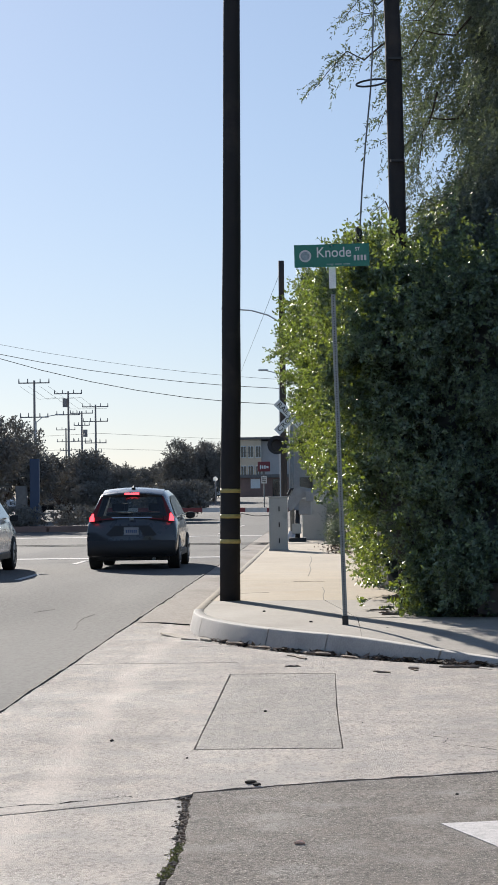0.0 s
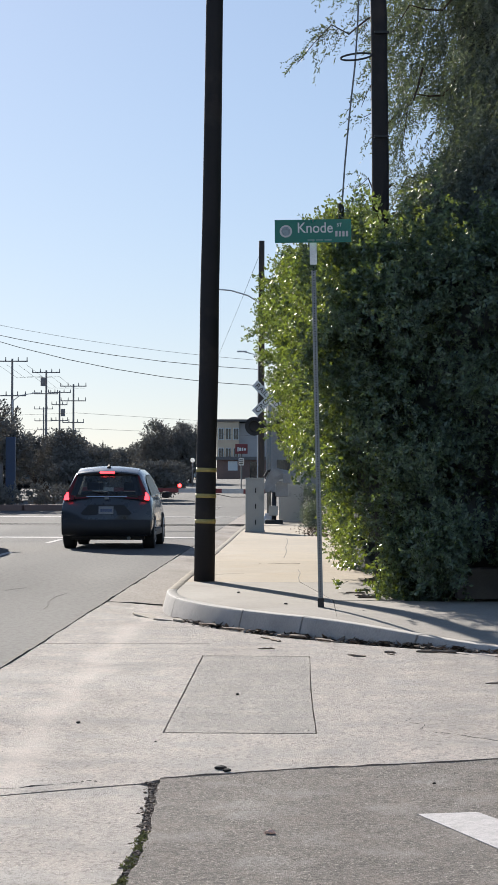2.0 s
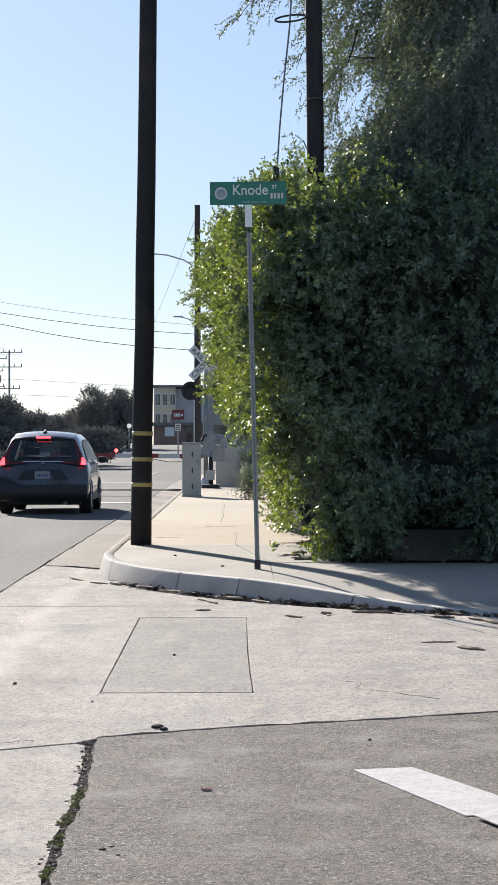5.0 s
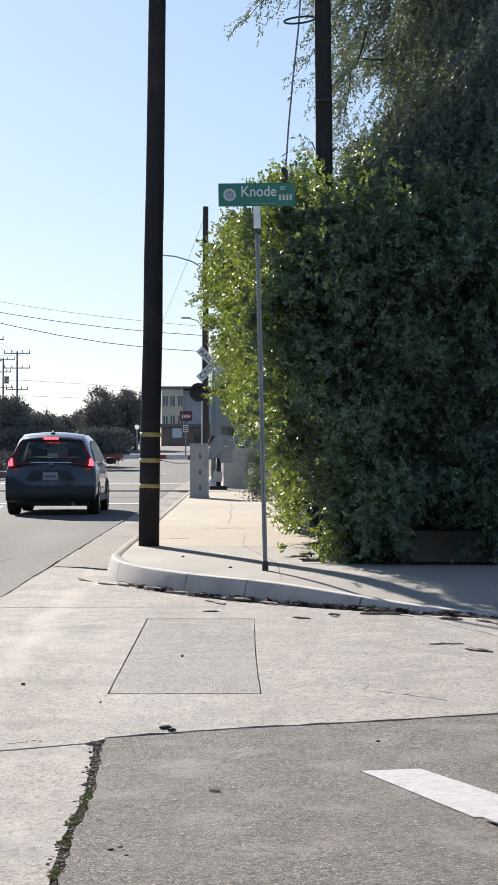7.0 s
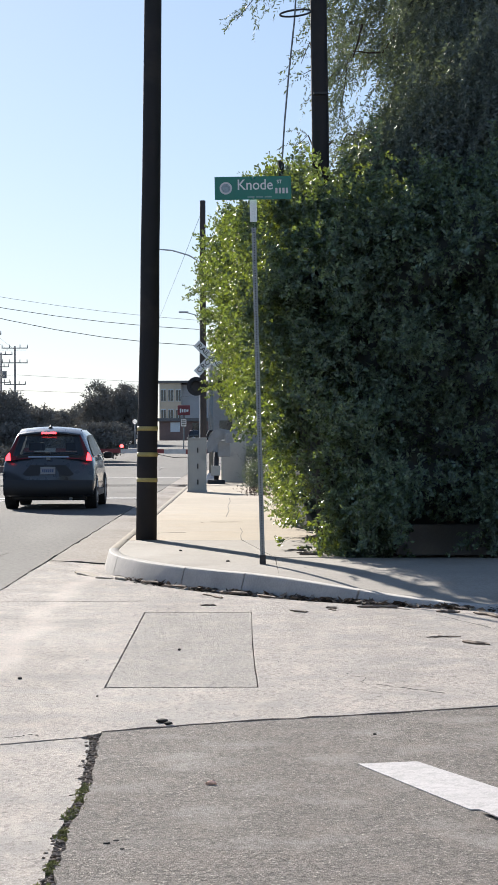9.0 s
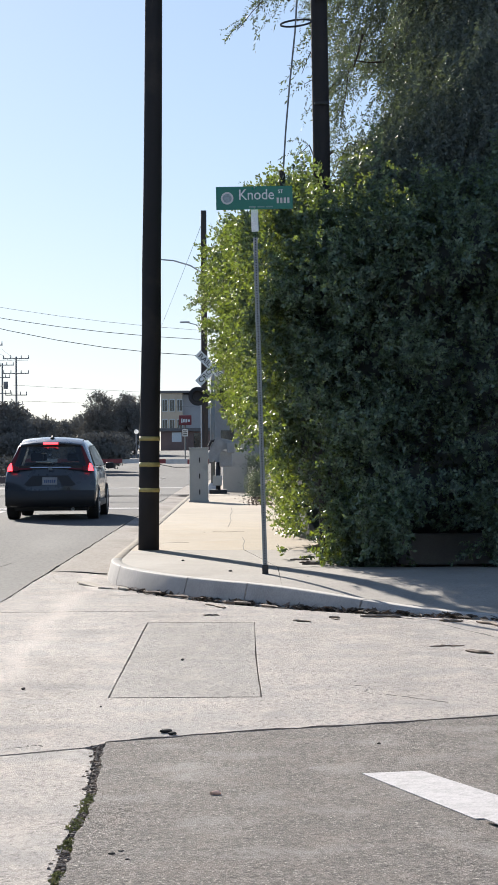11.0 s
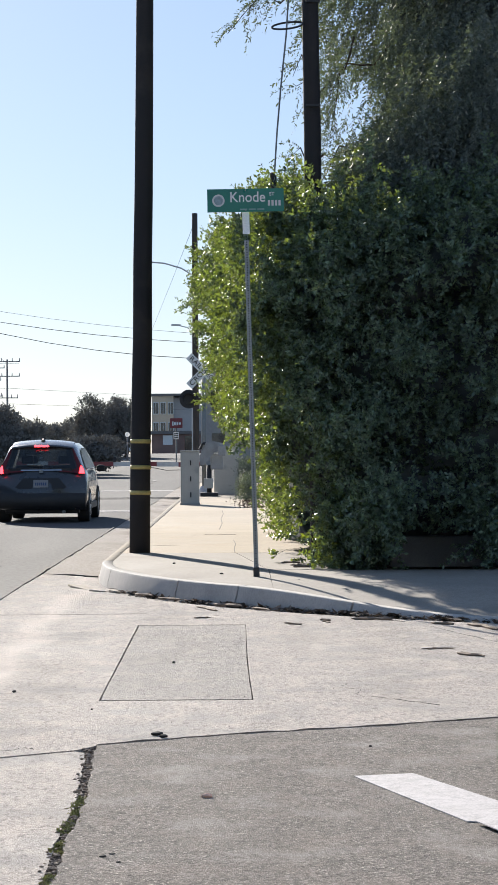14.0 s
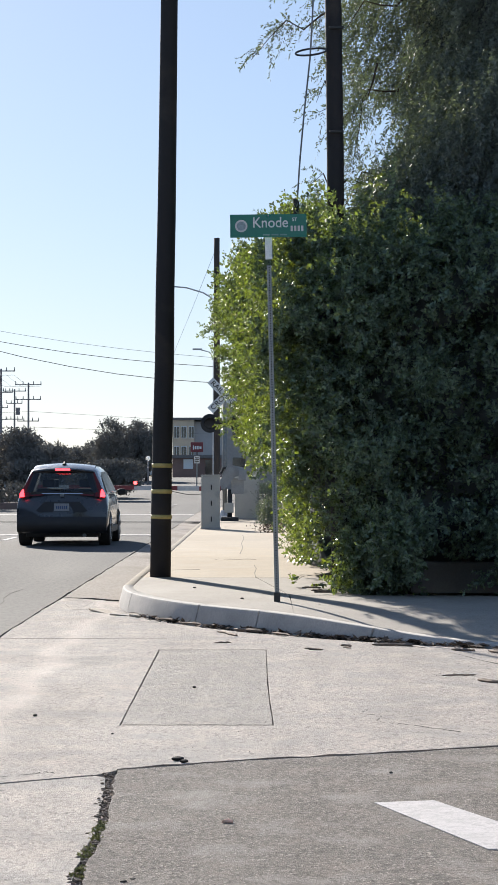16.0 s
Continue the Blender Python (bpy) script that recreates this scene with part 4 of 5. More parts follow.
def sag(x0, y0, z0, x1, y1, a, b, n=16):
    out = []
    for i in range(n + 1):
        u = i / n
        d = (x0 - x1) * u
        out.append((x0 - d, y0 + (y1 - y0) * u, z0 + a * d + b * d * d))
    return out


wire(sag(-1.25, 62, 4.68, -24, 62, 0.055, 0.0098), 0.009)
wire(sag(-1.25, 62, 4.2, -24, 62, 0.047, 0.0157), 0.01)
wire(sag(-1.2, 62.1, 4.95, -24, 64, 0.08, 0.0075), 0.005)
wire([(-1.2, 62, 8.1), (-2.2, 75, 7.6), (-4.5, 110, 7.4)], 0.006)

# street name sign on a perforated square post
sign = thing("street_sign", 0.214, 20.83, 0.15, "green street name sign on a leaning galvanised post", "street sign")
post = bmesh.new()
LEAN = Matrix.Rotation(math.atan(-0.085 / 3.6), 4, "Y")
box(post, (0, 0, 1.68), (0.046, 0.046, 3.36), LEAN, 0.004)
p_ = part("post", post, M_STEEL, sign)
bm = bmesh.new()
for k in range(132):
    z = 0.06 + 0.0254 * k
    r = bmesh.ops.create_circle(bm, cap_ends=True, radius=0.0062, segments=6, matrix=LEAN @ Matrix.Translation((0, -0.0236, z)) @ Matrix.Rotation(radians(90), 4, "X"))
    r = bmesh.ops.create_circle(bm, cap_ends=True, radius=0.0062, segments=6, matrix=LEAN @ Matrix.Translation((-0.0236, 0, z)) @ Matrix.Rotation(radians(90), 4, "Y"))
tagged(part("post_holes", bm, M_HOLE, p_), kind="stuff")
part("anchor_sleeve", box(bmesh.new(), (0, 0, 0.05), (0.062, 0.062, 0.1), LEAN, 0.004), M_BLACK, sign)
part("sign_bracket", box(bmesh.new(), (0.0, 0, 3.53), (0.07, 0.012, 0.22), LEAN, 0.003), M_WHITE, sign, "bright bare metal bracket")
FACE = Matrix.Translation((-0.087, -0.03, 3.752)) @ Matrix.Rotation(radians(-0.7), 4, "Y")
bm = box(bmesh.new(), (0, 0, 0), (0.762, 0.006, 0.23), FACE, 0.0)
blade = part("sign_blade", bm, M_SIGN, sign, "green reflective blade")
UP = FACE @ Matrix.Rotation(radians(90), 4, "X")
words("street_name", "Knode", 0.146, UP @ Matrix.Translation((0.02, 0.028, 0.0045)), M_SIGN_WHITE, blade, width=0.348)
words("street_kind", "ST", 0.05, UP @ Matrix.Translation((0.262, 0.058, 0.0045)), M_SIGN_WHITE, blade, width=0.05)
bm = bmesh.new()
for k in range(4):
    box(bm, (0.233 + 0.035 * k, -0.0045, -0.03), (0.022, 0.002, 0.055), FACE)
part("block_number_bars", bm, M_GREY_WHITE, blade, "four white bars")
bm = bmesh.new()
for k in range(3):
    box(bm, (-0.02 + 0.085 * k, -0.0045, -0.09), (0.07, 0.002, 0.014), FACE)
part("small_print_bars", bm, mat("faint_print", (0.16, 0.3, 0.27), 0.5, vary=0.1, bump=0), blade, "faint small print as bars")
bm = bmesh.new()
bmesh.ops.create_circle(bm, cap_ends=True, radius=0.062, segments=28, matrix=UP @ Matrix.Translation((-0.27, 0, 0.0045)))
emblem = part("emblem", bm, M_GREY_WHITE, blade, "pale round emblem")
bm = bmesh.new()
bmesh.ops.create_circle(bm, cap_ends=True, radius=0.045, segments=24, matrix=UP @ Matrix.Translation((-0.27, 0, 0.0055)))
part("emblem_centre", bm, mat("emblem_tint", (0.25, 0.33, 0.36), 0.5, vary=0.25, scale=40, bump=0), blade)
for x in (-0.087,):
    for z in (-0.1, 0.1):
        bm = bmesh.new()
        bmesh.ops.create_icosphere(bm, subdivisions=1, radius=0.008, matrix=FACE @ Matrix.Translation((0, -0.006, z)))
        part("bolt", bm, M_STEEL, blade)


# ---- rail crossing ----
def cabinet(name, x, y, w, d, h, label, hinges=True):
    ob = thing(name, x, y, 0.15, label, "cabinet")
    part("body", box(bmesh.new(), (0, 0, h / 2 + 0.02), (w, d, h), bevel=0.012), M_CABINET, ob)
    part("plinth", box(bmesh.new(), (0, 0, 0.02), (w + 0.03, d + 0.03, 0.06)), M_KERB, ob)
    part("lid", box(bmesh.new(), (0, 0, h + 0.03), (w + 0.03, d + 0.04, 0.03), bevel=0.008), M_CABINET, ob)
    part("door", box(bmesh.new(), (0, -d / 2 - 0.006, h / 2 + 0.02), (w - 0.04, 0.012, h - 0.06), bevel=0.004), M_CABINET, ob)
    if hinges:
        for k in (0.2, 0.5, 0.8):
            part("latch", box(bmesh.new(), (0.02, -d / 2 - 0.018, h * k), (0.028, 0.014, 0.12), bevel=0.004), M_BLACK, ob, "small dark latch")
    return ob


cabinet("signal_cabinet", -1.06, 49.75, 0.44, 0.4, 1.26, "grey steel signal cabinet standing on the sidewalk")
cabinet("signal_cabinet", -0.24, 61.5, 0.72, 0.6, 1.42, "wide pale grey signal cabinet beside the gate", False)

mast = thing("crossing_signal", -0.87, 59.7, 0.15, "rail crossing signal with crossbuck and dark lamp", "crossing signal")
part("mast_tube", tube(bmesh.new(), [(0, 0, 0), (0, 0, 3.9)], 0.065, 14), M_STEEL, mast, smooth=True)
part("mast_base", tube(bmesh.new(), [(0, 0, 0), (0, 0, 0.08), (0, 0, 0.3)], [0.2, 0.2, 0.1], 14), M_ALU, mast)
for ang, txt in ((45, "RAILROAD"), (-45, "CROSSING")):
    R = Matrix.Translation((0.02, -0.1 - 0.008 * (ang < 0), 3.58)) @ Matrix.Rotation(radians(ang), 4, "Y")
    b_ = part("crossbuck_blade", box(bmesh.new(), (0, 0, 0), (1.22, 0.006, 0.23), R), M_WHITE, mast, "white blade with black letters")
    if txt == "RAILROAD":
        for t_, x_, w_ in (("RAIL", -0.33, 0.42), ("ROAD", 0.33, 0.42)):
            words("letters", t_, 0.2, R @ Matrix.Rotation(radians(90), 4, "X") @ Matrix.Translation((x_, 0, 0.005)), M_BLACK, b_, width=w_)
    else:
        words("letters", txt, 0.2, R @ Matrix.Rotation(radians(90), 4, "X") @ Matrix.Translation((0, 0, 0.005)), M_BLACK, b_, width=1.08)
part("cross_arm", tube(bmesh.new(), [(-0.42, -0.08, 2.78), (0.42, -0.08, 2.78)], 0.03, 8), M_BLACK, mast)
for sx in (-1, 1):
    bm = bmesh.new()
    tube(bm, [(sx * 0.42, -0.12, 2.78), (sx * 0.42, -0.14, 2.78)], 0.27, 28)
    lamp_ = part("lamp_target", bm, M_BLACK, mast, "round black backing disc")
    bm = bmesh.new()
    tube(bm, [(sx * 0.42, -0.14, 2.78), (sx * 0.42, -0.17, 2.78)], [0.16, 0.15], 20)
    part("lamp_lens", bm, M_BLACK, lamp_)
    bm = bmesh.new()
    for k in range(9):
        a = radians(20 + 140 * k / 8)
        box(bm, (0, 0, 0), (0.06, 0.22, 0.006), Matrix.Translation((sx * 0.42 + 0.165 * math.cos(a), -0.25, 2.78 + 0.165 * math.sin(a))) @ Matrix.Rotation(-a + radians(90), 4, "Y"))
    part("hood", bm, M_BLACK, lamp_)

gate = thing("crossing_gate", -0.72, 59.2, 0.15, "lowered red and white crossing gate arm", "crossing gate")
part("gate_stand", tube(bmesh.new(), [(0, 0, 0), (0, 0, 0.9)], 0.07, 12), M_BLACK, gate, smooth=True)
part("gate_foot", box(bmesh.new(), (0, 0, 0.06), (0.5, 0.5, 0.12), bevel=0.02), M_BLACK, gate)
part("junction_box", box(bmesh.new(), (-0.02, -0.12, 0.38), (0.26, 0.14, 0.28), bevel=0.015), M_CABINET, gate)
part("gear_box", box(bmesh.new(), (0.22, 0.02, 1.0), (0.36, 0.34, 0.46), bevel=0.03), M_DULL, gate)
bm = bmesh.new()
tube(bm, [(0.02, -0.2, 1.44), (0.02, -0.27, 1.44)], 0.14, 20)
part("pivot_hub", bm, M_DULL, gate, smooth=False)
bm = bmesh.new()
slab(bm, [(-0.36, 1.0), (-0.3, 0.9), (-0.14, 0.9), (0.16, 1.26), (0.56, 1.36), (0.62, 1.42), (0.56, 1.48), (0.1, 1.58), (-0.08, 1.5)], -0.04, 0.04)
bm.transform(Matrix.Translation((0, -0.2, 0)) @ Matrix.Rotation(radians(90), 4, "X"))
part("counterweight_arm", bm, M_DULL, gate)
part("counterweight", box(bmesh.new(), (0.36, -0.3, 1.3), (0.22, 0.14, 0.3), bevel=0.02), M_DULL, gate)
bm = bmesh.new()
tube(bm, [(-0.25, -0.22, 1.35), (-0.18, -0.22, 1.5), (-0.08, -0.22, 1.5)], 0.045, 8)
part("cable_gland", bm, M_BLACK, gate)
arm_len, n_b = 5.5, 9
for k in range(n_b):
    x = -0.25 - arm_len * (k + 0.5) / n_b
    part("arm_section", box(bmesh.new(), (x, -0.24, 0.92 + 0.008 * k), (arm_len / n_b, 0.035, 0.13 - 0.003 * k)), M_RED if k % 2 == 0 else M_GREY_WHITE, gate)
part("arm_cable", tube(bmesh.new(), [(-0.2, -0.27, 0.9), (-0.7, -0.27, 0.77), (-1.2, -0.27, 0.76), (-1.7, -0.27, 0.86), (-2.1, -0.27, 0.95)], 0.01, 5), M_WIRE, gate)
lamps = []
for lx in (-2.66,):
    l_ = part("gate_lamp", tube(bmesh.new(), [(lx, -0.24, 1.0), (lx, -0.24, 1.06)], 0.05, 10), M_BLACK, gate)
    bm = bmesh.new()
    tube(bm, [(0, 0.0, 0), (0, -0.06, 0)], 0.06, 14, mi=0)
    tube(bm, [(0, -0.06, 0), (0, -0.075, 0), (0, -0.085, 0)], [0.052, 0.042, 0.015], 14, mi=1)
    lens = part("turning_lens", bm, [M_BLACK, M_RED_GLOW], l_, "red flashing lens", smooth=False)
    lens.matrix_basis = pose(lx, -0.24, 1.085)
    lamps.append((lens, lx))

tall = wood_pole("utility_pole", -1.14, 62.0, 0.12, 8.4, 0.1, 0.085, 0.0, "tall slim grey-brown pole with a street light arm", M_TALL, 12, 4)
part("light_arm", tube(bmesh.new(), [(0, -0.05, 6.5), (-0.4, -0.05, 6.75), (-0.9, -0.05, 6.9), (-1.75, -0.05, 6.98)], 0.022, 7), M_ALU, tall, smooth=True)
part("light_head", box(bmesh.new(), (-1.6, -0.05, 6.96), (0.4, 0.16, 0.07), bevel=0.02), M_ALU, tall)


def street_lamp(x, y, z, h, arm, label):
    ob = thing("street_lamp", x, y, z, label, "street lamp", "street lamps")
    part("lamp_post", tube(bmesh.new(), [(0, 0, 0), (0, 0, h - 0.4)], [0.1, 0.06], 8), M_ALU, ob)
    part("lamp_arm", tube(bmesh.new(), [(0, 0, h - 0.5), (arm * 0.3, 0, h - 0.15), (arm, 0, h)], 0.025, 6), M_ALU, ob)
    part("lamp_head", box(bmesh.new(), (arm * 1.05, 0, h), (0.5, 0.22, 0.08), bevel=0.02), M_ALU, ob)
    return ob


street_lamp(-2.15, 110, rise(110), 7.9, -0.85, "grey street lamp far down the sidewalk")
street_lamp(-17.9, 130, rise(130), 6.2, 1.4, "grey street lamp beside the parking area")
street_lamp(-32.3, 400, rise(400), 6.4, 2.6, "grey street lamp far down the road")


def power_pole(x, y, h, arms, seed):
    ob = wood_pole("power_pole", x, y, rise(y) - 0.3, h, 0.17, 0.11, 0.0, "tall wooden power pole with crossarms against the sky", M_POLE_GREY, 8, seed)
    for z, w in arms:
        part("crossarm", box(bmesh.new(), (0, -0.2, z), (w, 0.1, 0.12)), M_POLE_GREY, ob)
        for k in (-0.48, -0.2, 0.2, 0.48):
            part("insulator", tube(bmesh.new(), [(w * k, -0.2, z + 0.05), (w * k, -0.2, z + 0.45)], [0.07, 0.04], 6), M_POLE_GREY, ob)
    return ob


a1 = power_pole(-30.1, 218, 12.9, ((12.6, 3.3), (9.0, 3.0)), 1)
a2 = power_pole(-29.8, 245, 13.1, ((12.8, 3.3), (10.3, 2.8)), 2)
part("transformer", tube(bmesh.new(), [(-0.35, -0.3, 11.2), (-0.35, -0.3, 12.2)], 0.3, 10), M_POLE_GREY, a2)
a3 = power_pole(-33.4, 290, 12.6, ((12.3, 3.2), (10.6, 2.2), (8.4, 2.4)), 3)
part("transformer", tube(bmesh.new(), [(0.5, -0.3, 9.0), (0.5, -0.3, 10.0)], 0.32, 10), M_POLE_GREY, a3)
a4 = power_pole(-29.3, 270, 12.6, ((12.3, 3.4), (10.4, 3.3), (7.6, 2.8), (6.4, 1.6)), 4)
a5 = power_pole(-43, 350, 12.3, ((12, 3.2), (10, 3.0), (8.5, 2.0)), 5)
for dx in (-1.5, -0.6, 0.6, 1.5):
    wire([(-30.1 + dx, 218, 13.3), (-30 + dx, 232, 12.6), (-29.8 + dx, 245, 13.4), (-29.5 + dx, 258, 12.6), (-29.3 + dx, 270, 13.1)], 0.014, "far overhead wire between power poles")
for z in (8.8, 10.8):
    wire([(-60, 330, z), (-29, 270, z - 0.9), (10, 420, z + 0.5)], 0.02, "far overhead wire against the pale sky")


# ---- vehicles ----
def car(x, y, z, rz, paint, label, lit=False, name="car", detail=True):
    """A compact crossover; its rear bumper is at local y 0, its nose at y 4.55."""
    ob = thing(name, x, y, z, label, "car", rz=rz)
    W = 0.925
    # half section: share of width, height; and how far each height lies in from the rear
    zs_ = [0.26, 0.30, 0.45, 0.62, 0.80, 0.97, 1.06, 1.30, 1.52, 1.62, 1.66]
    st = [  # y shift, width, height of roof line relative, glass slope
        (0.00, (0.84, 0.93, 0.975, 0.985, 0.975, 0.925, 0.87, 0.765, 0.655, 0.55, 0.0), (0.10, 0.03, 0.0, 0.02, 0.07, 0.13, 0.17, 0.27, 0.36, 0.66, 0.8)),
        (0.22, (0.86, 0.95, 0.995, 1.0, 1.0, 0.975, 0.925, 0.82, 0.72, 0.60, 0.0), (0.05, 0.02, 0.0, 0.0, 0.02, 0.06, 0.09, 0.16, 0.24, 0.5, 0.62)),
        (0.80, (0.86, 0.96, 1.0, 1.0, 1.0, 0.985, 0.94, 0.84, 0.75, 0.63, 0.0), (0,) * 11),
        (1.60, (0.86, 0.96, 0.99, 0.99, 0.99, 0.98, 0.94, 0.845, 0.755, 0.64, 0.0), (0,) * 11),
        (2.50, (0.86, 0.96, 0.99, 0.99, 0.99, 0.98, 0.94, 0.845, 0.755, 0.64, 0.0), (0,) * 11),
        (3.10, (0.86, 0.96, 0.99, 0.99, 0.99, 0.98, 0.94, 0.83, 0.74, 0.62, 0.0), (0, 0, 0, 0, 0, 0, 0.15, -0.1, -0.35, -0.5, -0.55)),
        (4.00, (0.86, 0.95, 0.98, 0.98, 0.96, 0.9, 0.8, 0.7, 0.6, 0.5, 0.0), (0, 0, 0, 0, 0, 0, 0, -0.2, -0.2, -0.2, -0.2)),
        (4.50, (0.75, 0.82, 0.86, 0.86, 0.82, 0.75, 0.7, 0.6, 0.5, 0.4, 0.0), (0,) * 11),
    ]
    bm = bmesh.new()
    rings = []
    for i, (yy, ws, off) in enumerate(st):
        half = []
        for k, (zz, w, o) in enumerate(zip(zs_, ws, off)):
            if i >= 6 and zz > 0.9:
                zz = 0.9 + 0.05 * (k - 5) * (0.6 if i == 7 else 1) - (0.12 if i == 7 else 0)
            half.append((w * W, yy + o, zz))
        ring = [bm.verts.new((-a, b, c)) for a, b, c in half[:-1]] + [bm.verts.new((0, half[-1][1], half[-1][2]))] + [bm.verts.new((a, b, c)) for a, b, c in half[-2::-1]]
        rings.append(ring)
    n = len(rings[0])
    screen = bmesh.new()
    for i, (r, q) in enumerate(zip(rings, rings[1:])):
        for k in range(n - 1):
            if i == 5 and 6 <= k < n - 7:
                screen.faces.new([screen.verts.new(v.co) for v in (r[k], r[k + 1], q[k + 1], q[k])])
                continue
            bm.faces.new((r[k], r[k + 1], q[k + 1], q[k]))
        bm.faces.new((r[n - 1], r[0], q[0], q[n - 1]))
    for ends in (rings[0], rings[-1]):  # closed by cross strips with a slight crown
        for k in range(n // 2 - 1):
            a, b, c, d = ends[k], ends[k + 1], ends[n - 2 - k], ends[n - 1 - k]
            s = -0.07 if ends is rings[0] else 0.12
            m1 = bm.verts.new(((a.co + d.co) / 2) + Vector((0, s, 0))) if k == 0 else mid_
            mid_ = bm.verts.new(((b.co + c.co) / 2) + Vector((0, s * (1 - 0.12 * k), 0)))
            if ends is rings[0] and k in (6, 7):
                continue
            bm.faces.new((a, b, mid_, m1))
            bm.faces.new((m1, mid_, c, d))
        bm.faces.new((ends[n // 2 - 1], ends[n // 2], ends[n // 2 + 1], mid_))
    bmesh.ops.recalc_face_normals(bm, faces=bm.faces[:])
    body = part("body", bm, paint, ob, smooth=True)
    part("windscreen", screen, M_SCREEN, ob, "clear windscreen")
    part("dashboard", box(bmesh.new(), (0, 3.1, 0.92), (1.5, 0.5, 0.2), bevel=0.05), M_PLASTIC, ob)
    part("floor_pan", box(bmesh.new(), (0, 2.0, 0.42), (1.5, 3.2, 0.05)), M_BLACK, ob)
    for sx, sy in ((-0.38, 1.25), (0.38, 1.25), (-0.38, 2.15), (0.38, 2.15)):
        seat_ = part("seat", box(bmesh.new(), (sx, sy, 0.85), (0.5, 0.16, 0.62), bevel=0.06), M_PLASTIC, ob)
        part("headrest", box(bmesh.new(), (sx, sy - 0.02, 1.27), (0.26, 0.1, 0.17), bevel=0.04), M_PLASTIC, seat_)

    def rear(xa, z):  # y of the tail surface at share xa of the width
        for k in range(10):
            if zs_[k] <= z <= zs_[k + 1]:
                u = (z - zs_[k]) / (zs_[k + 1] - zs_[k])
                base = st[0][2][k] * (1 - u) + st[0][2][k + 1] * u
                return base - 0.07 * (1 - 0.1 * k) * (1 - abs(xa)) - 0.012
        return 0.4

    def tail_patch(outline, lift=0.0):
        b_ = bmesh.new()
        v1 = [b_.verts.new((px, rear(px / 0.9, pz) - lift, pz)) for px, pz in outline]
        v2 = [b_.verts.new((px, rear(px / 0.9, pz) + 0.03, pz)) for px, pz in outline]
        b_.faces.new(v1)
        for i in range(len(v1)):
            j = (i + 1) % len(v1)
            b_.faces.new((v1[i], v1[j], v2[j], v2[i]))
        bmesh.ops.recalc_face_normals(b_, faces=b_.faces[:])
        return b_

    # rear window: curved strips
    bm = bmesh.new()
    prev = None
    for k in range(7):
        zz = 1.09 + 0.42 * k / 6
        hw = 0.7 - 0.13 * k / 6
        row = [bm.verts.new((hw * (j / 4 - 1), rear((j / 4 - 1) * 0.8, zz) - 0.008, zz)) for j in range(9)]
        if prev:
            for j in range(8):
                bm.faces.new((prev[j], prev[j + 1], row[j + 1], row[j]))
        prev = row
    part("rear_window", bm, M_PANE, ob, "dark tinted rear window", smooth=True)
    for hw_, z_ in ((0.63, 1.07), (0.52, 1.515)):
        part("window_surround", box(bmesh.new(), (0, rear(0.3, z_) + 0.01, z_), (2 * hw_, 0.05, 0.06)), M_BLACK, ob)
    bm = bmesh.new()
    prev = None
    for j in range(11):
        u = j / 5 - 1
        row = [bm.verts.new((0.62 * u, yy_ + 0.07 * u * u, z_ - 0.05 * u * u)) for yy_, z_ in ((0.27, 1.525), (0.225, 1.545), (0.228, 1.562), (0.27, 1.58), (0.42, 1.618), (0.62, 1.655), (0.9, 1.684), (0.5, 1.54))]
        if prev:
            for k in range(8):
                bm.faces.new((prev[k], row[k], row[(k + 1) % 8], prev[(k + 1) % 8]))
        prev = row
    bmesh.ops.recalc_face_normals(bm, faces=bm.faces[:])
    part("spoiler", bm, paint, ob, smooth=True)
    part("brake_light", box(bmesh.new(), (0, 0.222, 1.55), (0.3, 0.03, 0.04), bevel=0.008), M_TAIL_GLOW if lit else M_TAIL, ob, "red high brake light")
    part("aerial", tube(bmesh.new(), [(0, 0.6, 1.64), (0, 0.68, 1.7), (0, 0.75, 1.71)], [0.05, 0.025, 0.01], 6), M_PLASTIC, ob)
    for sx in (-1, 1):
        part("rear_pillar", tail_patch([(sx * 0.6, 1.08), (sx * 0.79, 1.08), (sx * 0.6, 1.51), (sx * 0.47, 1.51)], 0.004), M_PLASTIC, ob, "dark pillar beside the rear window")
        tl = part("tail_light", tail_patch([(sx * 0.66, 1.0), (sx * 0.87, 0.985), (sx * 0.875, 1.06), (sx * 0.785, 1.2), (sx * 0.64, 1.5), (sx * 0.605, 1.5), (sx * 0.70, 1.2), (sx * 0.735, 1.1), (sx * 0.66, 1.08)], 0.015), M_TAIL, ob, "red L-shaped tail light")
        part("light_strip", tail_patch([(sx * 0.36, 1.03), (sx * 0.65, 1.01), (sx * 0.65, 1.075), (sx * 0.4, 1.07)], 0.012), M_TAIL, ob)
        if lit:
            part("lamp_glow", tail_patch([(sx * 0.765, 0.995), (sx * 0.87, 0.99), (sx * 0.86, 1.07), (sx * 0.81, 1.15), (sx * 0.785, 1.15)], 0.03), M_TAIL_GLOW, tl, "lit red brake lamp")
        part("reflector", tail_patch([(sx * 0.6, 0.42), (sx * 0.82, 0.43), (sx * 0.82, 0.46), (sx * 0.6, 0.45)], 0.012), M_TAIL, ob)
        # side windows and mirror
        bm = bmesh.new()
        pts = [(0.62, 1.09, 0.93), (0.78, 1.34, 0.825), (1.1, 1.5, 0.76), (2.3, 1.52, 0.765), (2.75, 1.4, 0.81), (3.15, 1.1, 0.945)]
        vs = [bm.verts.new((sx * (w_ * W + 0.014), yy_, z_)) for yy_, z_, w_ in pts]
        bm.faces.new(vs)
        part("side_window", bm, M_GLASS, ob)
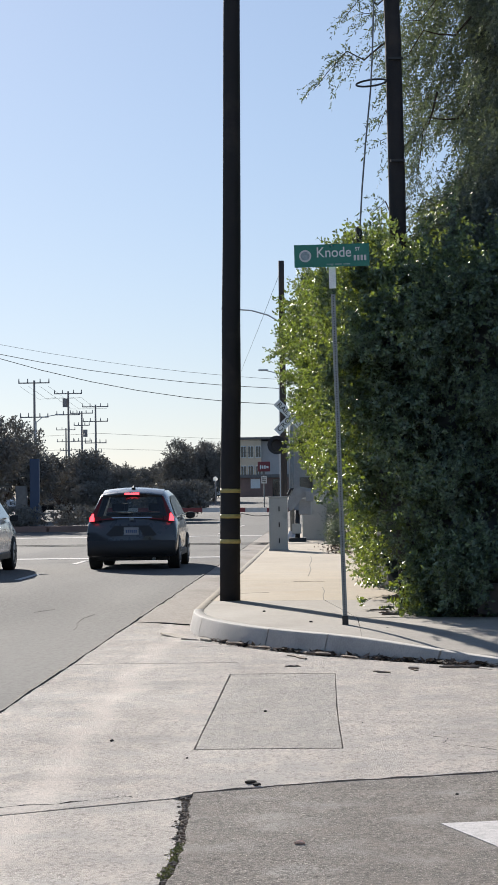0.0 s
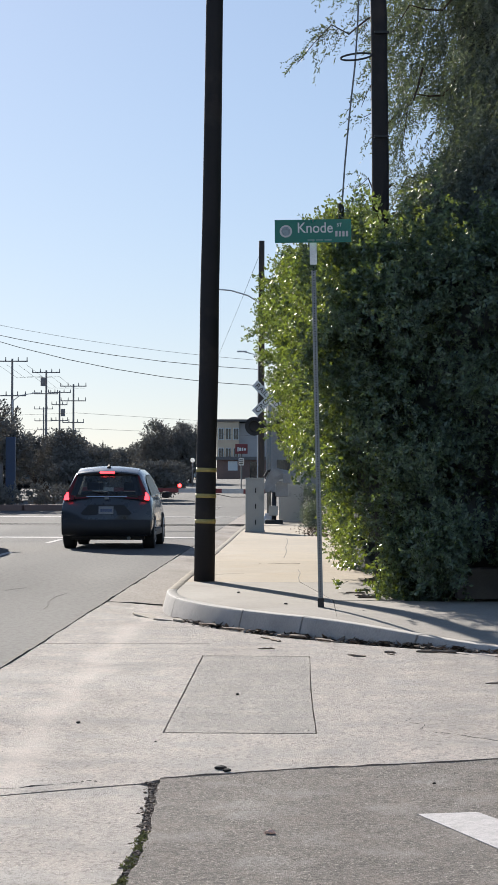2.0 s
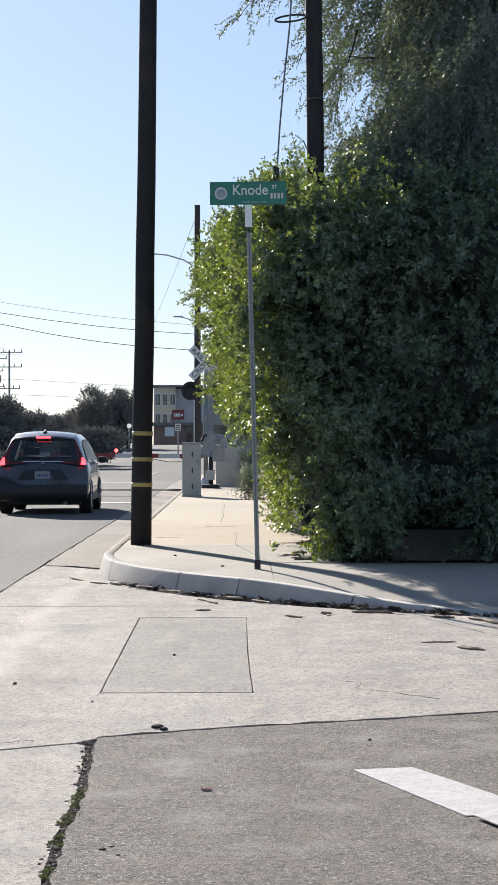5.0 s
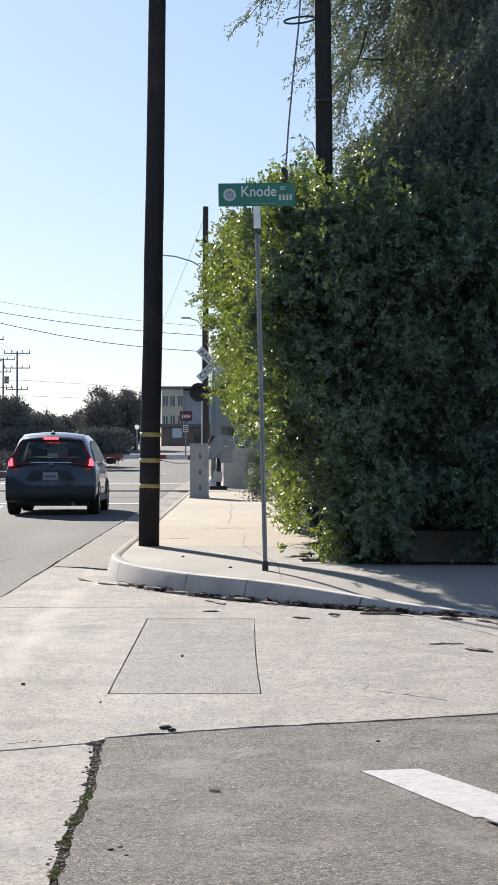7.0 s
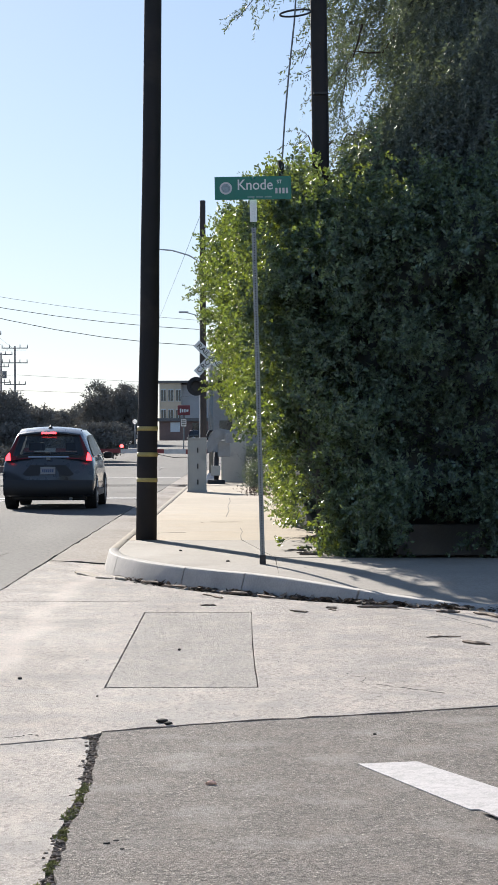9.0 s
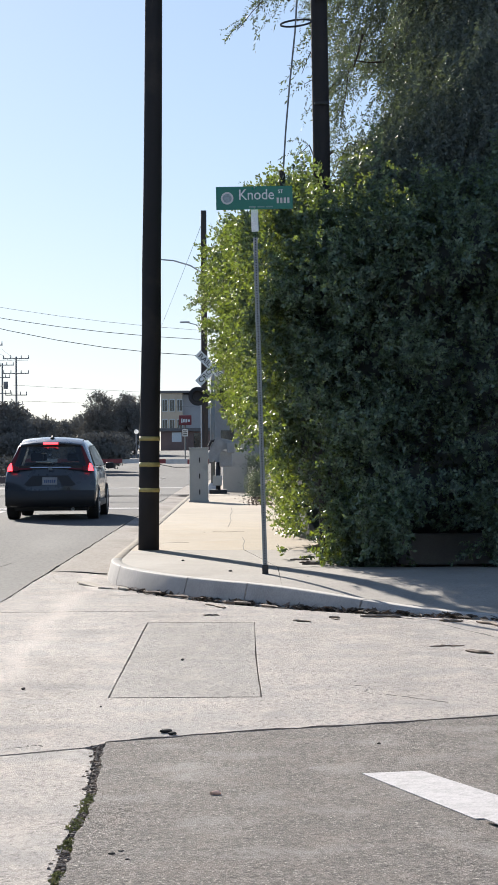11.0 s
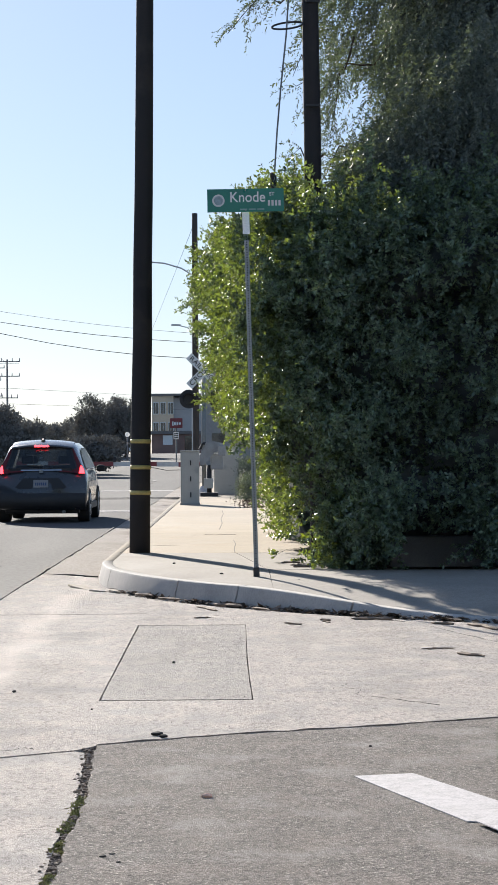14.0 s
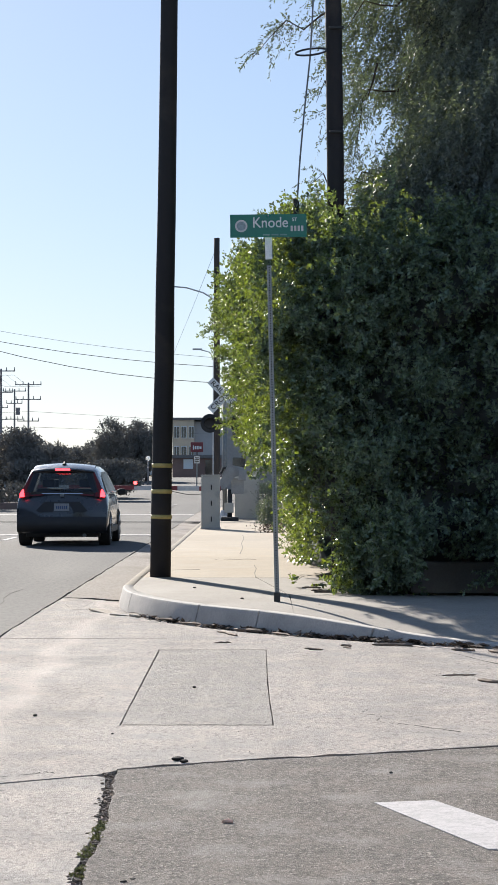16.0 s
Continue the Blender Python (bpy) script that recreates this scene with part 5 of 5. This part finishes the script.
        if detail:
            m_ = part("mirror", box(bmesh.new(), (sx * 1.02, 2.95, 1.08), (0.18, 0.14, 0.14), bevel=0.05), M_PLASTIC, ob, smooth=True)
            part("mirror_glass", box(bmesh.new(), (sx * 1.035, 2.876, 1.08), (0.15, 0.006, 0.1)), M_BLACK, m_)
            part("window_trim", tube(bmesh.new(), [(sx * 0.885, 0.6, 1.07), (sx * 0.895, 1.8, 1.075), (sx * 0.89, 3.1, 1.08)], 0.012, 5), M_CHROME, ob)
            part("sill", box(bmesh.new(), (sx * 0.905, 2.0, 0.32), (0.06, 2.0, 0.13), bevel=0.02), M_PLASTIC, ob)
            part("head_light", box(bmesh.new(), (sx * 0.62, 4.4, 0.82), (0.3, 0.14, 0.12), bevel=0.03), M_CHROME, ob)
        for ya in (0.86, 3.52):
            wh = new("wheel")
            wh.parent = ob
            wh.matrix_basis = pose(sx * 0.815, ya, 0.35)
            part("tyre", tube(bmesh.new(), [(-0.125, 0, 0), (-0.11, 0, 0), (0.11, 0, 0), (0.125, 0, 0)], [0.31, 0.35, 0.35, 0.31], 28), M_TYRE, wh, smooth=False)
            bm = bmesh.new()
            tube(bm, [(sx * 0.12, 0, 0), (sx * 0.132, 0, 0)], [0.24, 0.22], 20)
            rim = part("rim", bm, M_ALU, wh)
            bm = bmesh.new()
            for k in range(5):
                box(bm, (sx * 0.135, 0, 0.12), (0.01, 0.05, 0.2), Matrix.Rotation(radians(72 * k), 4, "X"))
            part("spokes", bm, M_PLASTIC, rim)
    # bumper, plate, badge bar, exhausts
    bm = bmesh.new()
    prev = None
    for k, zz in enumerate((0.25, 0.3, 0.44, 0.55, 0.6)):
        row = [bm.verts.new((0.9 * (j / 5 - 1), rear((j / 5 - 1), zz) - 0.03 + (0.03 if k in (0, 4) else 0), zz)) for j in range(11)]
        if prev:
            for j in range(10):
                bm.faces.new((prev[j], prev[j + 1], row[j + 1], row[j]))
        prev = row
    part("bumper", bm, M_PLASTIC, ob, "black textured lower bumper", smooth=True)
    part("plate_recess", tail_patch([(-0.52, 0.72), (-0.46, 0.69), (0.46, 0.69), (0.52, 0.72), (0.36, 0.9), (-0.36, 0.9)], 0.004), M_PLASTIC, ob)
    pl = part("licence_plate", box(bmesh.new(), (0, rear(0, 0.8) - 0.02, 0.79), (0.3, 0.012, 0.15)), M_PLATE, ob, "pale plate with plain bars")
    bm = bmesh.new()
    for k in range(6):
        box(bm, (-0.1 + 0.04 * k, rear(0, 0.8) - 0.028, 0.785), (0.024, 0.003, 0.06))
    part("plate_bars", bm, M_BLUE, pl)
    part("chrome_bar", tail_patch([(-0.42, 1.055), (0.42, 1.055), (0.4, 1.085), (-0.4, 1.085)], 0.02), M_CHROME, ob)
    part("badge", box(bmesh.new(), (0, rear(0, 1.03) - 0.03, 1.035), (0.085, 0.012, 0.06), bevel=0.004), M_STEEL, ob)
    part("rear_wiper", tube(bmesh.new(), [(0, rear(0, 1.14) - 0.03, 1.13), (-0.3, rear(0.3, 1.17) - 0.03, 1.16)], 0.01, 5), M_PLASTIC, ob)
    part("underbody", box(bmesh.new(), (0, 2.3, 0.24), (1.5, 4.0, 0.12), bevel=0.03), M_BLACK, ob)
    if detail:
        part("exhaust", tube(bmesh.new(), [(0.45, 0.2, 0.22), (0.45, 0.06, 0.22)], 0.035, 10), M_STEEL, ob)
    return ob


# white plate greyed: the shade at the tail is in its colour
M_PLATE = mat("shaded_plate", (0.33, 0.34, 0.36), 0.5, vary=0.08, bump=0.02)
P_GREY = paint_mat("dark_grey_paint", (0.05, 0.055, 0.062))
P_SILVER = paint_mat("silver_paint", (0.55, 0.56, 0.57))
P_WHITE = paint_mat("white_paint", (0.75, 0.75, 0.74), 0.35, 0.0)
P_DARK = paint_mat("black_paint", (0.015, 0.016, 0.018))
car(-3.91, 42.2, 0.0, 0, P_GREY, "dark grey crossover waiting with lit brake lights", True)
car(-7.38, 39.6, 0.0, 0, P_SILVER, "pale silver car waiting in the next lane")
passing = car(-82, 330, rise(330), -90, P_DARK, "black car passing beyond the crossing", False, detail=False)
for x, y, rz, p_, t_ in ((-18.5, 124, 80, P_SILVER, "silver"), (-21.5, 125, 100, P_DARK, "black"), (-14.6, 132, 85, P_DARK, "black"), (-24.6, 127, 95, P_DARK, "black"), (-10.4, 118, 20, P_SILVER, "silver")):
    car(x, y, rise(y), rz, p_, t_ + " car parked under the trees", detail=False)
car(-9.6, 200, rise(200), 170, P_WHITE, "white car far down the road", detail=False)


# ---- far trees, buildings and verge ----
def far_tree(x, y, h, w, label, seed, trunk=0.28, n=420, material=M_HAZED_LEAF, leaf=0.14, squat=0.5):
    """A trunk with limbs and a crown of several uneven clumps."""
    ob = thing("tree", x, y, rise(y) - 0.06, label, "tree", "far trees")
    g = random.Random(seed)
    t0 = h * trunk
    part("trunk", tube(bmesh.new(), [(0, 0, 0), (0.1 * w * g.uniform(-1, 1), 0, t0), (0.12 * w * g.uniform(-1, 1), 0, h * 0.7)], [0.05 * w + 0.06, 0.04 * w + 0.04, 0.03], 7), M_BARK, ob)
    tws = []
    for c in range(7):
        cx, cy, cz = w * 0.36 * g.uniform(-1, 1), w * 0.3 * g.uniform(-1, 1), t0 + (h - t0) * g.uniform(0.25, 0.8)
        rr, rz_ = w * g.uniform(0.18, 0.34), (h - t0) * g.uniform(0.18, 0.3)
        part("limb", tube(bmesh.new(), [(0, 0, t0 * 0.8), (cx * 0.6, cy * 0.6, (t0 + cz) / 2), (cx, cy, cz)], [0.03 * w, 0.02 * w, 0.01], 5), M_BARK, ob)
        for _ in range(n // 7):
            d = Vector((g.gauss(0, 1), g.gauss(0, 1), g.gauss(0, 1))).normalized()
            k = (0.35 + 0.65 * g.random() ** 0.5) * (1 + 0.3 * lump(d.x * 3 + c, d.y * 3, d.z * 3 + seed, 1.0))
            tws.append(((cx + d.x * rr * k, cy + d.y * rr * k, cz + d.z * rz_ * k), (d.x, d.y, d.z + 0.2)))
    leaves("crown", tws, material, ob, (leaf, leaf * 0.6), 8, leaf * 2.2, seed)
    return ob


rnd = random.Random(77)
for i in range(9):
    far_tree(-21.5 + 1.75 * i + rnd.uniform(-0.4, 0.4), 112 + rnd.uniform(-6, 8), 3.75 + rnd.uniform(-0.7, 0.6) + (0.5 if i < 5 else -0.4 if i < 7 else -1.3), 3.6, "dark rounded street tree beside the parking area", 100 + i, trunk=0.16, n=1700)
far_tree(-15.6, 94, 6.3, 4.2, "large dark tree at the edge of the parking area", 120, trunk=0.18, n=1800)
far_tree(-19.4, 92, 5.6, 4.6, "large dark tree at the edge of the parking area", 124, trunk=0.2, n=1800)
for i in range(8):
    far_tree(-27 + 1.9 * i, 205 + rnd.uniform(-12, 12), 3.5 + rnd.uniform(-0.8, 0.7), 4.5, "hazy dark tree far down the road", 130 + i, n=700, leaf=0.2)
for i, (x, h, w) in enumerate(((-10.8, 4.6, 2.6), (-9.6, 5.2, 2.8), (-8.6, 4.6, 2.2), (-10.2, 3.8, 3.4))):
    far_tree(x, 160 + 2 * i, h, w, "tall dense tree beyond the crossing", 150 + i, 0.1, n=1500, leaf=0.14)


def palm(x, y, h, seed):
    ob = thing("palm_tree", x, y, rise(y) - 0.05, "ragged fan palm above the trees", "palm tree")
    part("trunk", tube(bmesh.new(), [(0, 0, 0), (0.05, 0, h * 0.5), (0, 0, h)], [0.25, 0.2, 0.16], 8), M_BARK, ob)
    g = random.Random(seed)
    for k in range(40):
        a, e = g.uniform(0, 6.28), g.uniform(-0.9, 1.0)
        d = Vector((math.cos(a) * math.cos(e), math.sin(a) * math.cos(e), math.sin(e)))
        bm = bmesh.new()
        side = d.cross(Vector((0, 0, 1))).normalized()
        o = Vector((0, 0, h))
        for j in range(9):
            u = (j - 4) / 4
            tip = o + d * 1.25 + side * u * 0.6 - Vector((0, 0, 0.25 * abs(u)))
            b_ = o + d * 0.35
            bm.faces.new([bm.verts.new(v) for v in (b_ - side * 0.05, b_ + side * 0.05, tip)])
        part("frond", bm, M_HAZED_LEAF, ob)
    return ob


palm(-9.3, 167, 4.0, 4)

bldg = thing("apartment_building", -7.9, 380, rise(380), "tan and grey three-storey apartment block", "building")
bldg.scale = (1.6, 1.6, 1.6)
part("tan_wall", box(bmesh.new(), (-3.0, 0, 3.2), (2.4, 12, 6.4)), M_STUCCO, bldg, "tan stucco wall")
part("grey_wall", box(bmesh.new(), (0.3, 0.3, 3.1), (4.2, 11, 6.2)), M_STUCCO_GREY, bldg, "grey stucco wall")
part("roof", box(bmesh.new(), (-1.0, 0, 6.5), (6.8, 12.4, 0.25)), M_ROOF, bldg)
for x in (-3.75, -2.95, -2.1):
    for z in (2.6, 4.8):
        wdw = part("window", box(bmesh.new(), (x, -6.03, z + 0.2), (0.62, 0.08, 1.35)), M_WHITE, bldg, "white window frame")
        for sx in (-0.14, 0.14):
            part("pane", box(bmesh.new(), (x + sx, -6.06, z + 0.2), (0.22, 0.06, 1.2)), M_GLASS, wdw)
sg = thing("shop_sign", -9.45, 340, rise(340), "dark red roadside sign with a pale emblem", "sign")
sg.scale = (1.7, 1.7, 1.7)
part("sign_pole", tube(bmesh.new(), [(0, 0, 0), (0, 0, 2.6)], 0.09, 8), M_ROOF, sg)
face_ = part("sign_face", box(bmesh.new(), (0, -0.1, 2.9), (1.2, 0.25, 0.95), bevel=0.05), M_RED, sg)
bm = bmesh.new()
for k, (dx, w_, h_) in enumerate(((-0.32, 0.12, 0.4), (-0.12, 0.16, 0.3), (0.1, 0.14, 0.32), (0.34, 0.2, 0.22))):
    box(bm, (dx, -0.24, 2.85), (w_, 0.03, h_))
part("emblem", bm, M_WHITE, face_, "pale shapes on red")
shop = thing("low_shop", -7.3, 358, rise(358), "long low brown shop wall with a planted roof edge", "building")
shop.scale = (1.8, 1.8, 1.8)
part("wall", box(bmesh.new(), (0, 0, 0.9), (7.4, 6, 1.8)), M_BRICKRED, shop)
part("fascia", box(bmesh.new(), (0, -0.1, 1.95), (7.7, 6.4, 0.3)), M_ROOF, shop)
part("window", box(bmesh.new(), (-2.2, -3.02, 1.25), (0.9, 0.06, 0.9)), M_WHITE, shop, "pale shop window")
part("door", box(bmesh.new(), (-0.2, -3.02, 0.85), (0.8, 0.06, 1.6)), M_GLASS, shop)
side = thing("grey_building", 0.6, 132, rise(132), "blue-grey building half hidden behind the hedge", "building")
part("wall", box(bmesh.new(), (0, 3, 3.0), (5.4, 8, 6.0)), mat("blue_grey_stucco", (0.4, 0.37, 0.34), 0.9, vary=0.08, bump=0.1), side)
part("roof", box(bmesh.new(), (0, 3, 6.1), (5.7, 8.3, 0.2)), M_ROOF, side)
for z in (1.4, 3.8):
    part("window", box(bmesh.new(), (-1.6, -1.02, z), (0.8, 0.06, 1.3)), M_GLASS, side)
bus = thing("traffic_sign", -3.9, 140, rise(140), "small white roadside sign on a thin post", "sign")
part("post", tube(bmesh.new(), [(0, 0, 0), (0, 0, 2.1)], 0.04, 6), M_STEEL, bus)
f_ = part("plate", box(bmesh.new(), (0, -0.05, 1.85), (0.36, 0.02, 0.48)), M_WHITE, bus)
bm = bmesh.new()
for k in range(3):
    box(bm, (0, -0.068, 1.98 - 0.13 * k), (0.26, 0.006, 0.06))
part("bars", bm, M_BLACK, f_)

# made-up globe and post: translucent white that stands in for a sun glint
globe = thing("glint_globe", -7.68, 150, rise(150), "white globe on a post added for a far sun glint", "street lamp")
part("lamp_post", tube(bmesh.new(), [(0, 0, 0), (0, 0, 1.68)], [0.07, 0.05], 8), M_POLE_GREY, globe, smooth=True)
bm = bmesh.new()
bmesh.ops.create_uvsphere(bm, u_segments=20, v_segments=12, radius=0.17, matrix=Matrix.Translation((0, 0, 1.87)))
part("globe", bm, leaf_mat("glint_white", (0.8, 0.8, 0.8), (0.9, 0.9, 0.88), 0.75, 0.2, 0.0), globe, "white globe that stands in for a glint", smooth=True)

pylon = thing("blue_pylon", -12.8, 92, rise(92), "blue pylon sign with a grey cabinet beside it", "sign")
part("panel", box(bmesh.new(), (0.05, 0, 1.6), (0.42, 0.3, 3.2), bevel=0.03), M_PYLON, pylon)
part("cabinet", box(bmesh.new(), (-0.55, 0, 1.0), (0.5, 0.3, 2.0), bevel=0.03), M_ROOF, pylon)
for i in range(3):
    b_ = thing("planter", -16.5 + 3.1 * i, 90, rise(90), "low brown planted kerb bed by the parking area", "planter", "planters")
    part("bed_edge", box(bmesh.new(), (0, 0, 0.1), (3.0, 1.2, 0.3), bevel=0.05), M_BRICKRED, b_)
    tws = [((rnd.uniform(-1.4, 1.4), rnd.uniform(-0.5, 0.5), 0.2 + 0.75 * rnd.random() ** 1.5), (rnd.gauss(0, 0.5), rnd.gauss(0, 0.5), 1)) for _ in range(300)]
    leaves("shrubs", tws, M_HAZED_LEAF, b_, (0.14, 0.07), 7, 0.25, 60 + i)

# brush beside the cabinets
for x, y, h, sd in ((0.34, 60.2, 1.0, 1), (0.3, 53.4, 0.55, 2), (0.3, 63.6, 0.9, 3)):
    sh = thing("shrub", x, y, 0.1, "straggly green shrub at the edge of the sidewalk", "shrub", "shrubs")
    g = random.Random(sd)
    tws = [((g.gauss(0.06, 0.16), g.gauss(0, 0.25), h * g.random()), (g.gauss(0, 0.5), g.gauss(0, 0.5), 1)) for _ in range(300)]
    leaves("foliage", tws, M_PEPPER, sh, (0.07, 0.02), 8, 0.25, 70 + sd)
    part("stems", tube(bmesh.new(), [(0, 0, -0.02), (0.03, 0, h * 0.5)], 0.02, 6), M_BARK, sh)


# ---- litter ----
def stick(x, y, z, length, rz, r=0.02, flat=0.5):
    bm = bmesh.new()
    g = random.Random(int(x * 1000) + int(y * 77))
    k = 5
    tube(bm, [(length * (i / k - 0.5), g.gauss(0, 0.012), r * flat + g.gauss(0, 0.002)) for i in range(k + 1)], [r * g.uniform(0.55, 1.1) * (0.5 if i in (0, k) else 1) for i in range(k + 1)], 6)
    bm.transform(Matrix.Diagonal((1, 1, flat, 1)))
    ob = part("bark_strip", bm, M_WOODCHIP)
    ob.matrix_basis = pose(x, y, z, 0, 0, rz)
    tagged(ob, "dry brown strip of bark on the concrete", "bark strip", "bark strips")


for xa, ya, xb, yb, r in (
    (-0.33, 18.79, -0.16, 18.34, 0.024), (-0.345, 17.58, -0.21, 17.57, 0.018), (0.4, 16.95, 0.54, 16.84, 0.022), (0.71, 17.3, 0.79, 17.2, 0.02),
    (0.74, 17.15, 0.77, 17.0, 0.012), (0.96, 17.31, 1.29, 17.29, 0.03), (1.05, 17.42, 1.3, 17.36, 0.022), (1.58, 16.85, 1.74, 16.74, 0.026), (1.87, 16.69, 2.05, 16.2, 0.03),
    (1.3, 14.69, 1.55, 14.76, 0.009), (1.36, 14.62, 1.5, 14.74, 0.008), (1.4, 14.8, 1.52, 14.66, 0.008), (1.34, 14.75, 1.47, 14.7, 0.007), (1.52, 14.33, 1.67, 14.11, 0.024),
    (-0.98, 20.62, -0.8, 20.35, 0.022), (-0.72, 20.0, -0.52, 19.75, 0.022), (-0.5, 19.72, -0.38, 19.6, 0.018), (-0.2, 19.1, 0.05, 18.85, 0.026), (0.15, 18.7, 0.3, 18.4, 0.02),
):
    stick((xa + xb) / 2, (ya + yb) / 2, 0.004, math.hypot(xb - xa, yb - ya), math.degrees(math.atan2(yb - ya, xb - xa)), r * 1.15)
stick(0.75, 22.4, 0.161, 0.25, 20, 0.04)
stick(0.62, 23.3, 0.161, 0.22, -20, 0.03)
stick(0.72, 23.8, 0.161, 0.2, 35, 0.03)
stick(0.68, 22.7, 0.161, 0.18, -50, 0.035)
for px, py, s, rz in ((-1.56, 21.75, (0.5, 0.24, 0.02), -58), (-1.38, 21.25, (0.2, 0.14, 0.02), -20), (-1.22, 21.15, (0.18, 0.1, 0.03), -65)):
    bm = slab(bmesh.new(), [(s[0] * a, s[1] * b) for a, b in ((-0.5, -0.3), (-0.2, -0.5), (0.35, -0.42), (0.5, 0.0), (0.3, 0.45), (-0.15, 0.38), (-0.45, 0.5))], 0.0, s[2])
    bmesh.ops.bevel(bm, geom=bm.edges[:], offset=0.007, segments=1, affect="EDGES")
    ob = part("concrete_fragment", bm, M_KERB_BUFF)
    ob.matrix_basis = pose(px, py, -0.02, -7, 5, rz)
    tagged(ob, "broken flake of buff concrete lying in the gutter", "concrete fragment", "concrete fragments")
for px, py, z, r, m_, lb in ((-0.39, 10.31, 0.004, (0.03, 0.022, 0.011), M_BLACK, "dark dry clod"), (-0.355, 10.23, 0.004, (0.02, 0.016, 0.009), M_BLACK, "dark dry clod"), (-0.12, 8.42, 0.006, (0.022, 0.01, 0.011), M_CHIP, "small terracotta chip"), (0.63, 9.83, 0.006, (0.008, 0.008, 0.006), M_BLACK, "tiny dark pebble"), (-0.41, 13.86, 0.002, (0.01, 0.01, 0.008), M_BLACK, "tiny dark pebble"), (-1.29, 12.2, 0.004, (0.012, 0.012, 0.008), M_BLACK, "tiny dark pebble"), (-0.46, 7.2, 0.006, (0.012, 0.01, 0.005), M_LITTER, "dark dry clod"), (-0.43, 7.25, 0.006, (0.01, 0.01, 0.004), M_LITTER, "dark dry clod"), (-0.4, 7.1, 0.006, (0.008, 0.008, 0.004), M_LITTER, "dark dry clod"), (-0.78, 11.35, 0.004, (0.006, 0.006, 0.005), M_BLACK, "tiny dark pebble"), (-0.68, 23.26, 0.161, (0.016, 0.015, 0.01), M_LITTER, "dark dry clod"), (-0.14, 21.22, 0.161, (0.018, 0.014, 0.009), M_LITTER, "dark dry clod"), (0.62, 20.4, 0.13, (0.02, 0.02, 0.014), M_LITTER, "dark dry clod")):
    ob = part("pebble", lumpy(bmesh.new(), (0, 0, r[2] * 0.8), r, 2, 0.5, 3), M_CLOD if m_ in (M_BLACK, M_LITTER) else m_)
    ob.matrix_basis = pose(px, py, z)
    tagged(ob, lb + " on the pavement", "pebble", "pebbles")
g = random.Random(6)
bm = bmesh.new()
for i in range(420):  # dry leaves round the shrubs at the back of the sidewalk
    x, y = g.gauss(0.42, 0.2), g.uniform(46, 56)
    s_ = g.uniform(0.02, 0.05)
    R = Matrix.Translation((x, y, 0.165 + 0.02 * g.random())) @ Euler((g.gauss(0, 0.5), g.gauss(0, 0.5), g.uniform(0, 6.3))).to_matrix().to_4x4()
    bm.faces.new([bm.verts.new(R @ Vector(p)) for p in ((-s_, 0, 0), (0, -s_ * 0.5, 0.006), (s_, 0, 0), (0, s_ * 0.5, 0.008))])
tagged(part("leaf_litter", bm, M_LITTER), "dry brown leaves round the shrubs by the sidewalk", "leaf litter", kind="stuff")
g = random.Random(3)
bm = bmesh.new()
for i in range(2600):
    a = g.triangular(17, 75, 46)
    if lump(a * 0.45, 0, 0, 1.0) < 0.06 and g.random() < 0.85:
        continue
    r = KR + 0.02 + abs(g.gauss(0, 0.07 + 0.07 * max(0, lump(a * 0.5, 3, 0, 1.0))))
    x, y = KX - r * math.cos(radians(a)), KY - r * math.sin(radians(a))
    s = g.uniform(0.01, 0.042)
    R = Matrix.Translation((x, y, -0.03 + 0.035 * g.random())) @ Euler((g.gauss(0, 0.4), g.gauss(0, 0.4), g.uniform(0, 6.3))).to_matrix().to_4x4()
    v = [bm.verts.new(R @ Vector(p)) for p in ((-s * 1.6, 0, 0), (0, -s * 0.6, 0.004), (s * 1.6, 0, 0), (0, s * 0.6, 0.006))]
    bm.faces.new(v).material_index = g.choice((0, 0, 1, 2))
tagged(part("leaf_litter", bm, [M_LITTER, M_WOODCHIP, M_CLOD]), "dry brown leaves and bark gathered against the kerb", "leaf litter", kind="stuff")
bm = bmesh.new()
for i in range(160):
    x, y = g.uniform(-2.1, 3), g.uniform(7, 22)
    bmesh.ops.create_icosphere(bm, subdivisions=1, radius=g.uniform(0.001, 0.003), matrix=Matrix.Translation((x, y, 0.006)))
tagged(part("grit", bm, M_BLACK), "scattered dark grit on the pavement", "grit", kind="stuff")


# ---- what moves ----
def motions():
    y = 330
    walk(passing, [(t, pose(-13.4 + 8.2 * (t - 8.4), y, rise(y), 0, 0, -90)) for t in (0, 8.4, 16)])
    on = [0.3, 1.63, 3.1, 4.47, 5.85, 7.25, 8.73, 10.1, 11.47, 12.97, 14.42, 15.8]
    for lens, lx in lamps:
        rows = [(0.0, 180.0)]
        for a in on:
            rows += [(a - 0.1, 180), (a - 0.05, 100), (a, 20), (a + 0.03, 0), (min(a + 0.5, 15.95), 0)]
            if a + 0.75 < 16:
                rows += [(a + 0.67, 80), (a + 0.71, 160), (a + 0.74, 180)]
        rows += [(16.0, rows[-1][1])]
        walk(lens, [(t, pose(lx, -0.24, 1.085, 0, 0, r)) for t, r in rows])


motions()
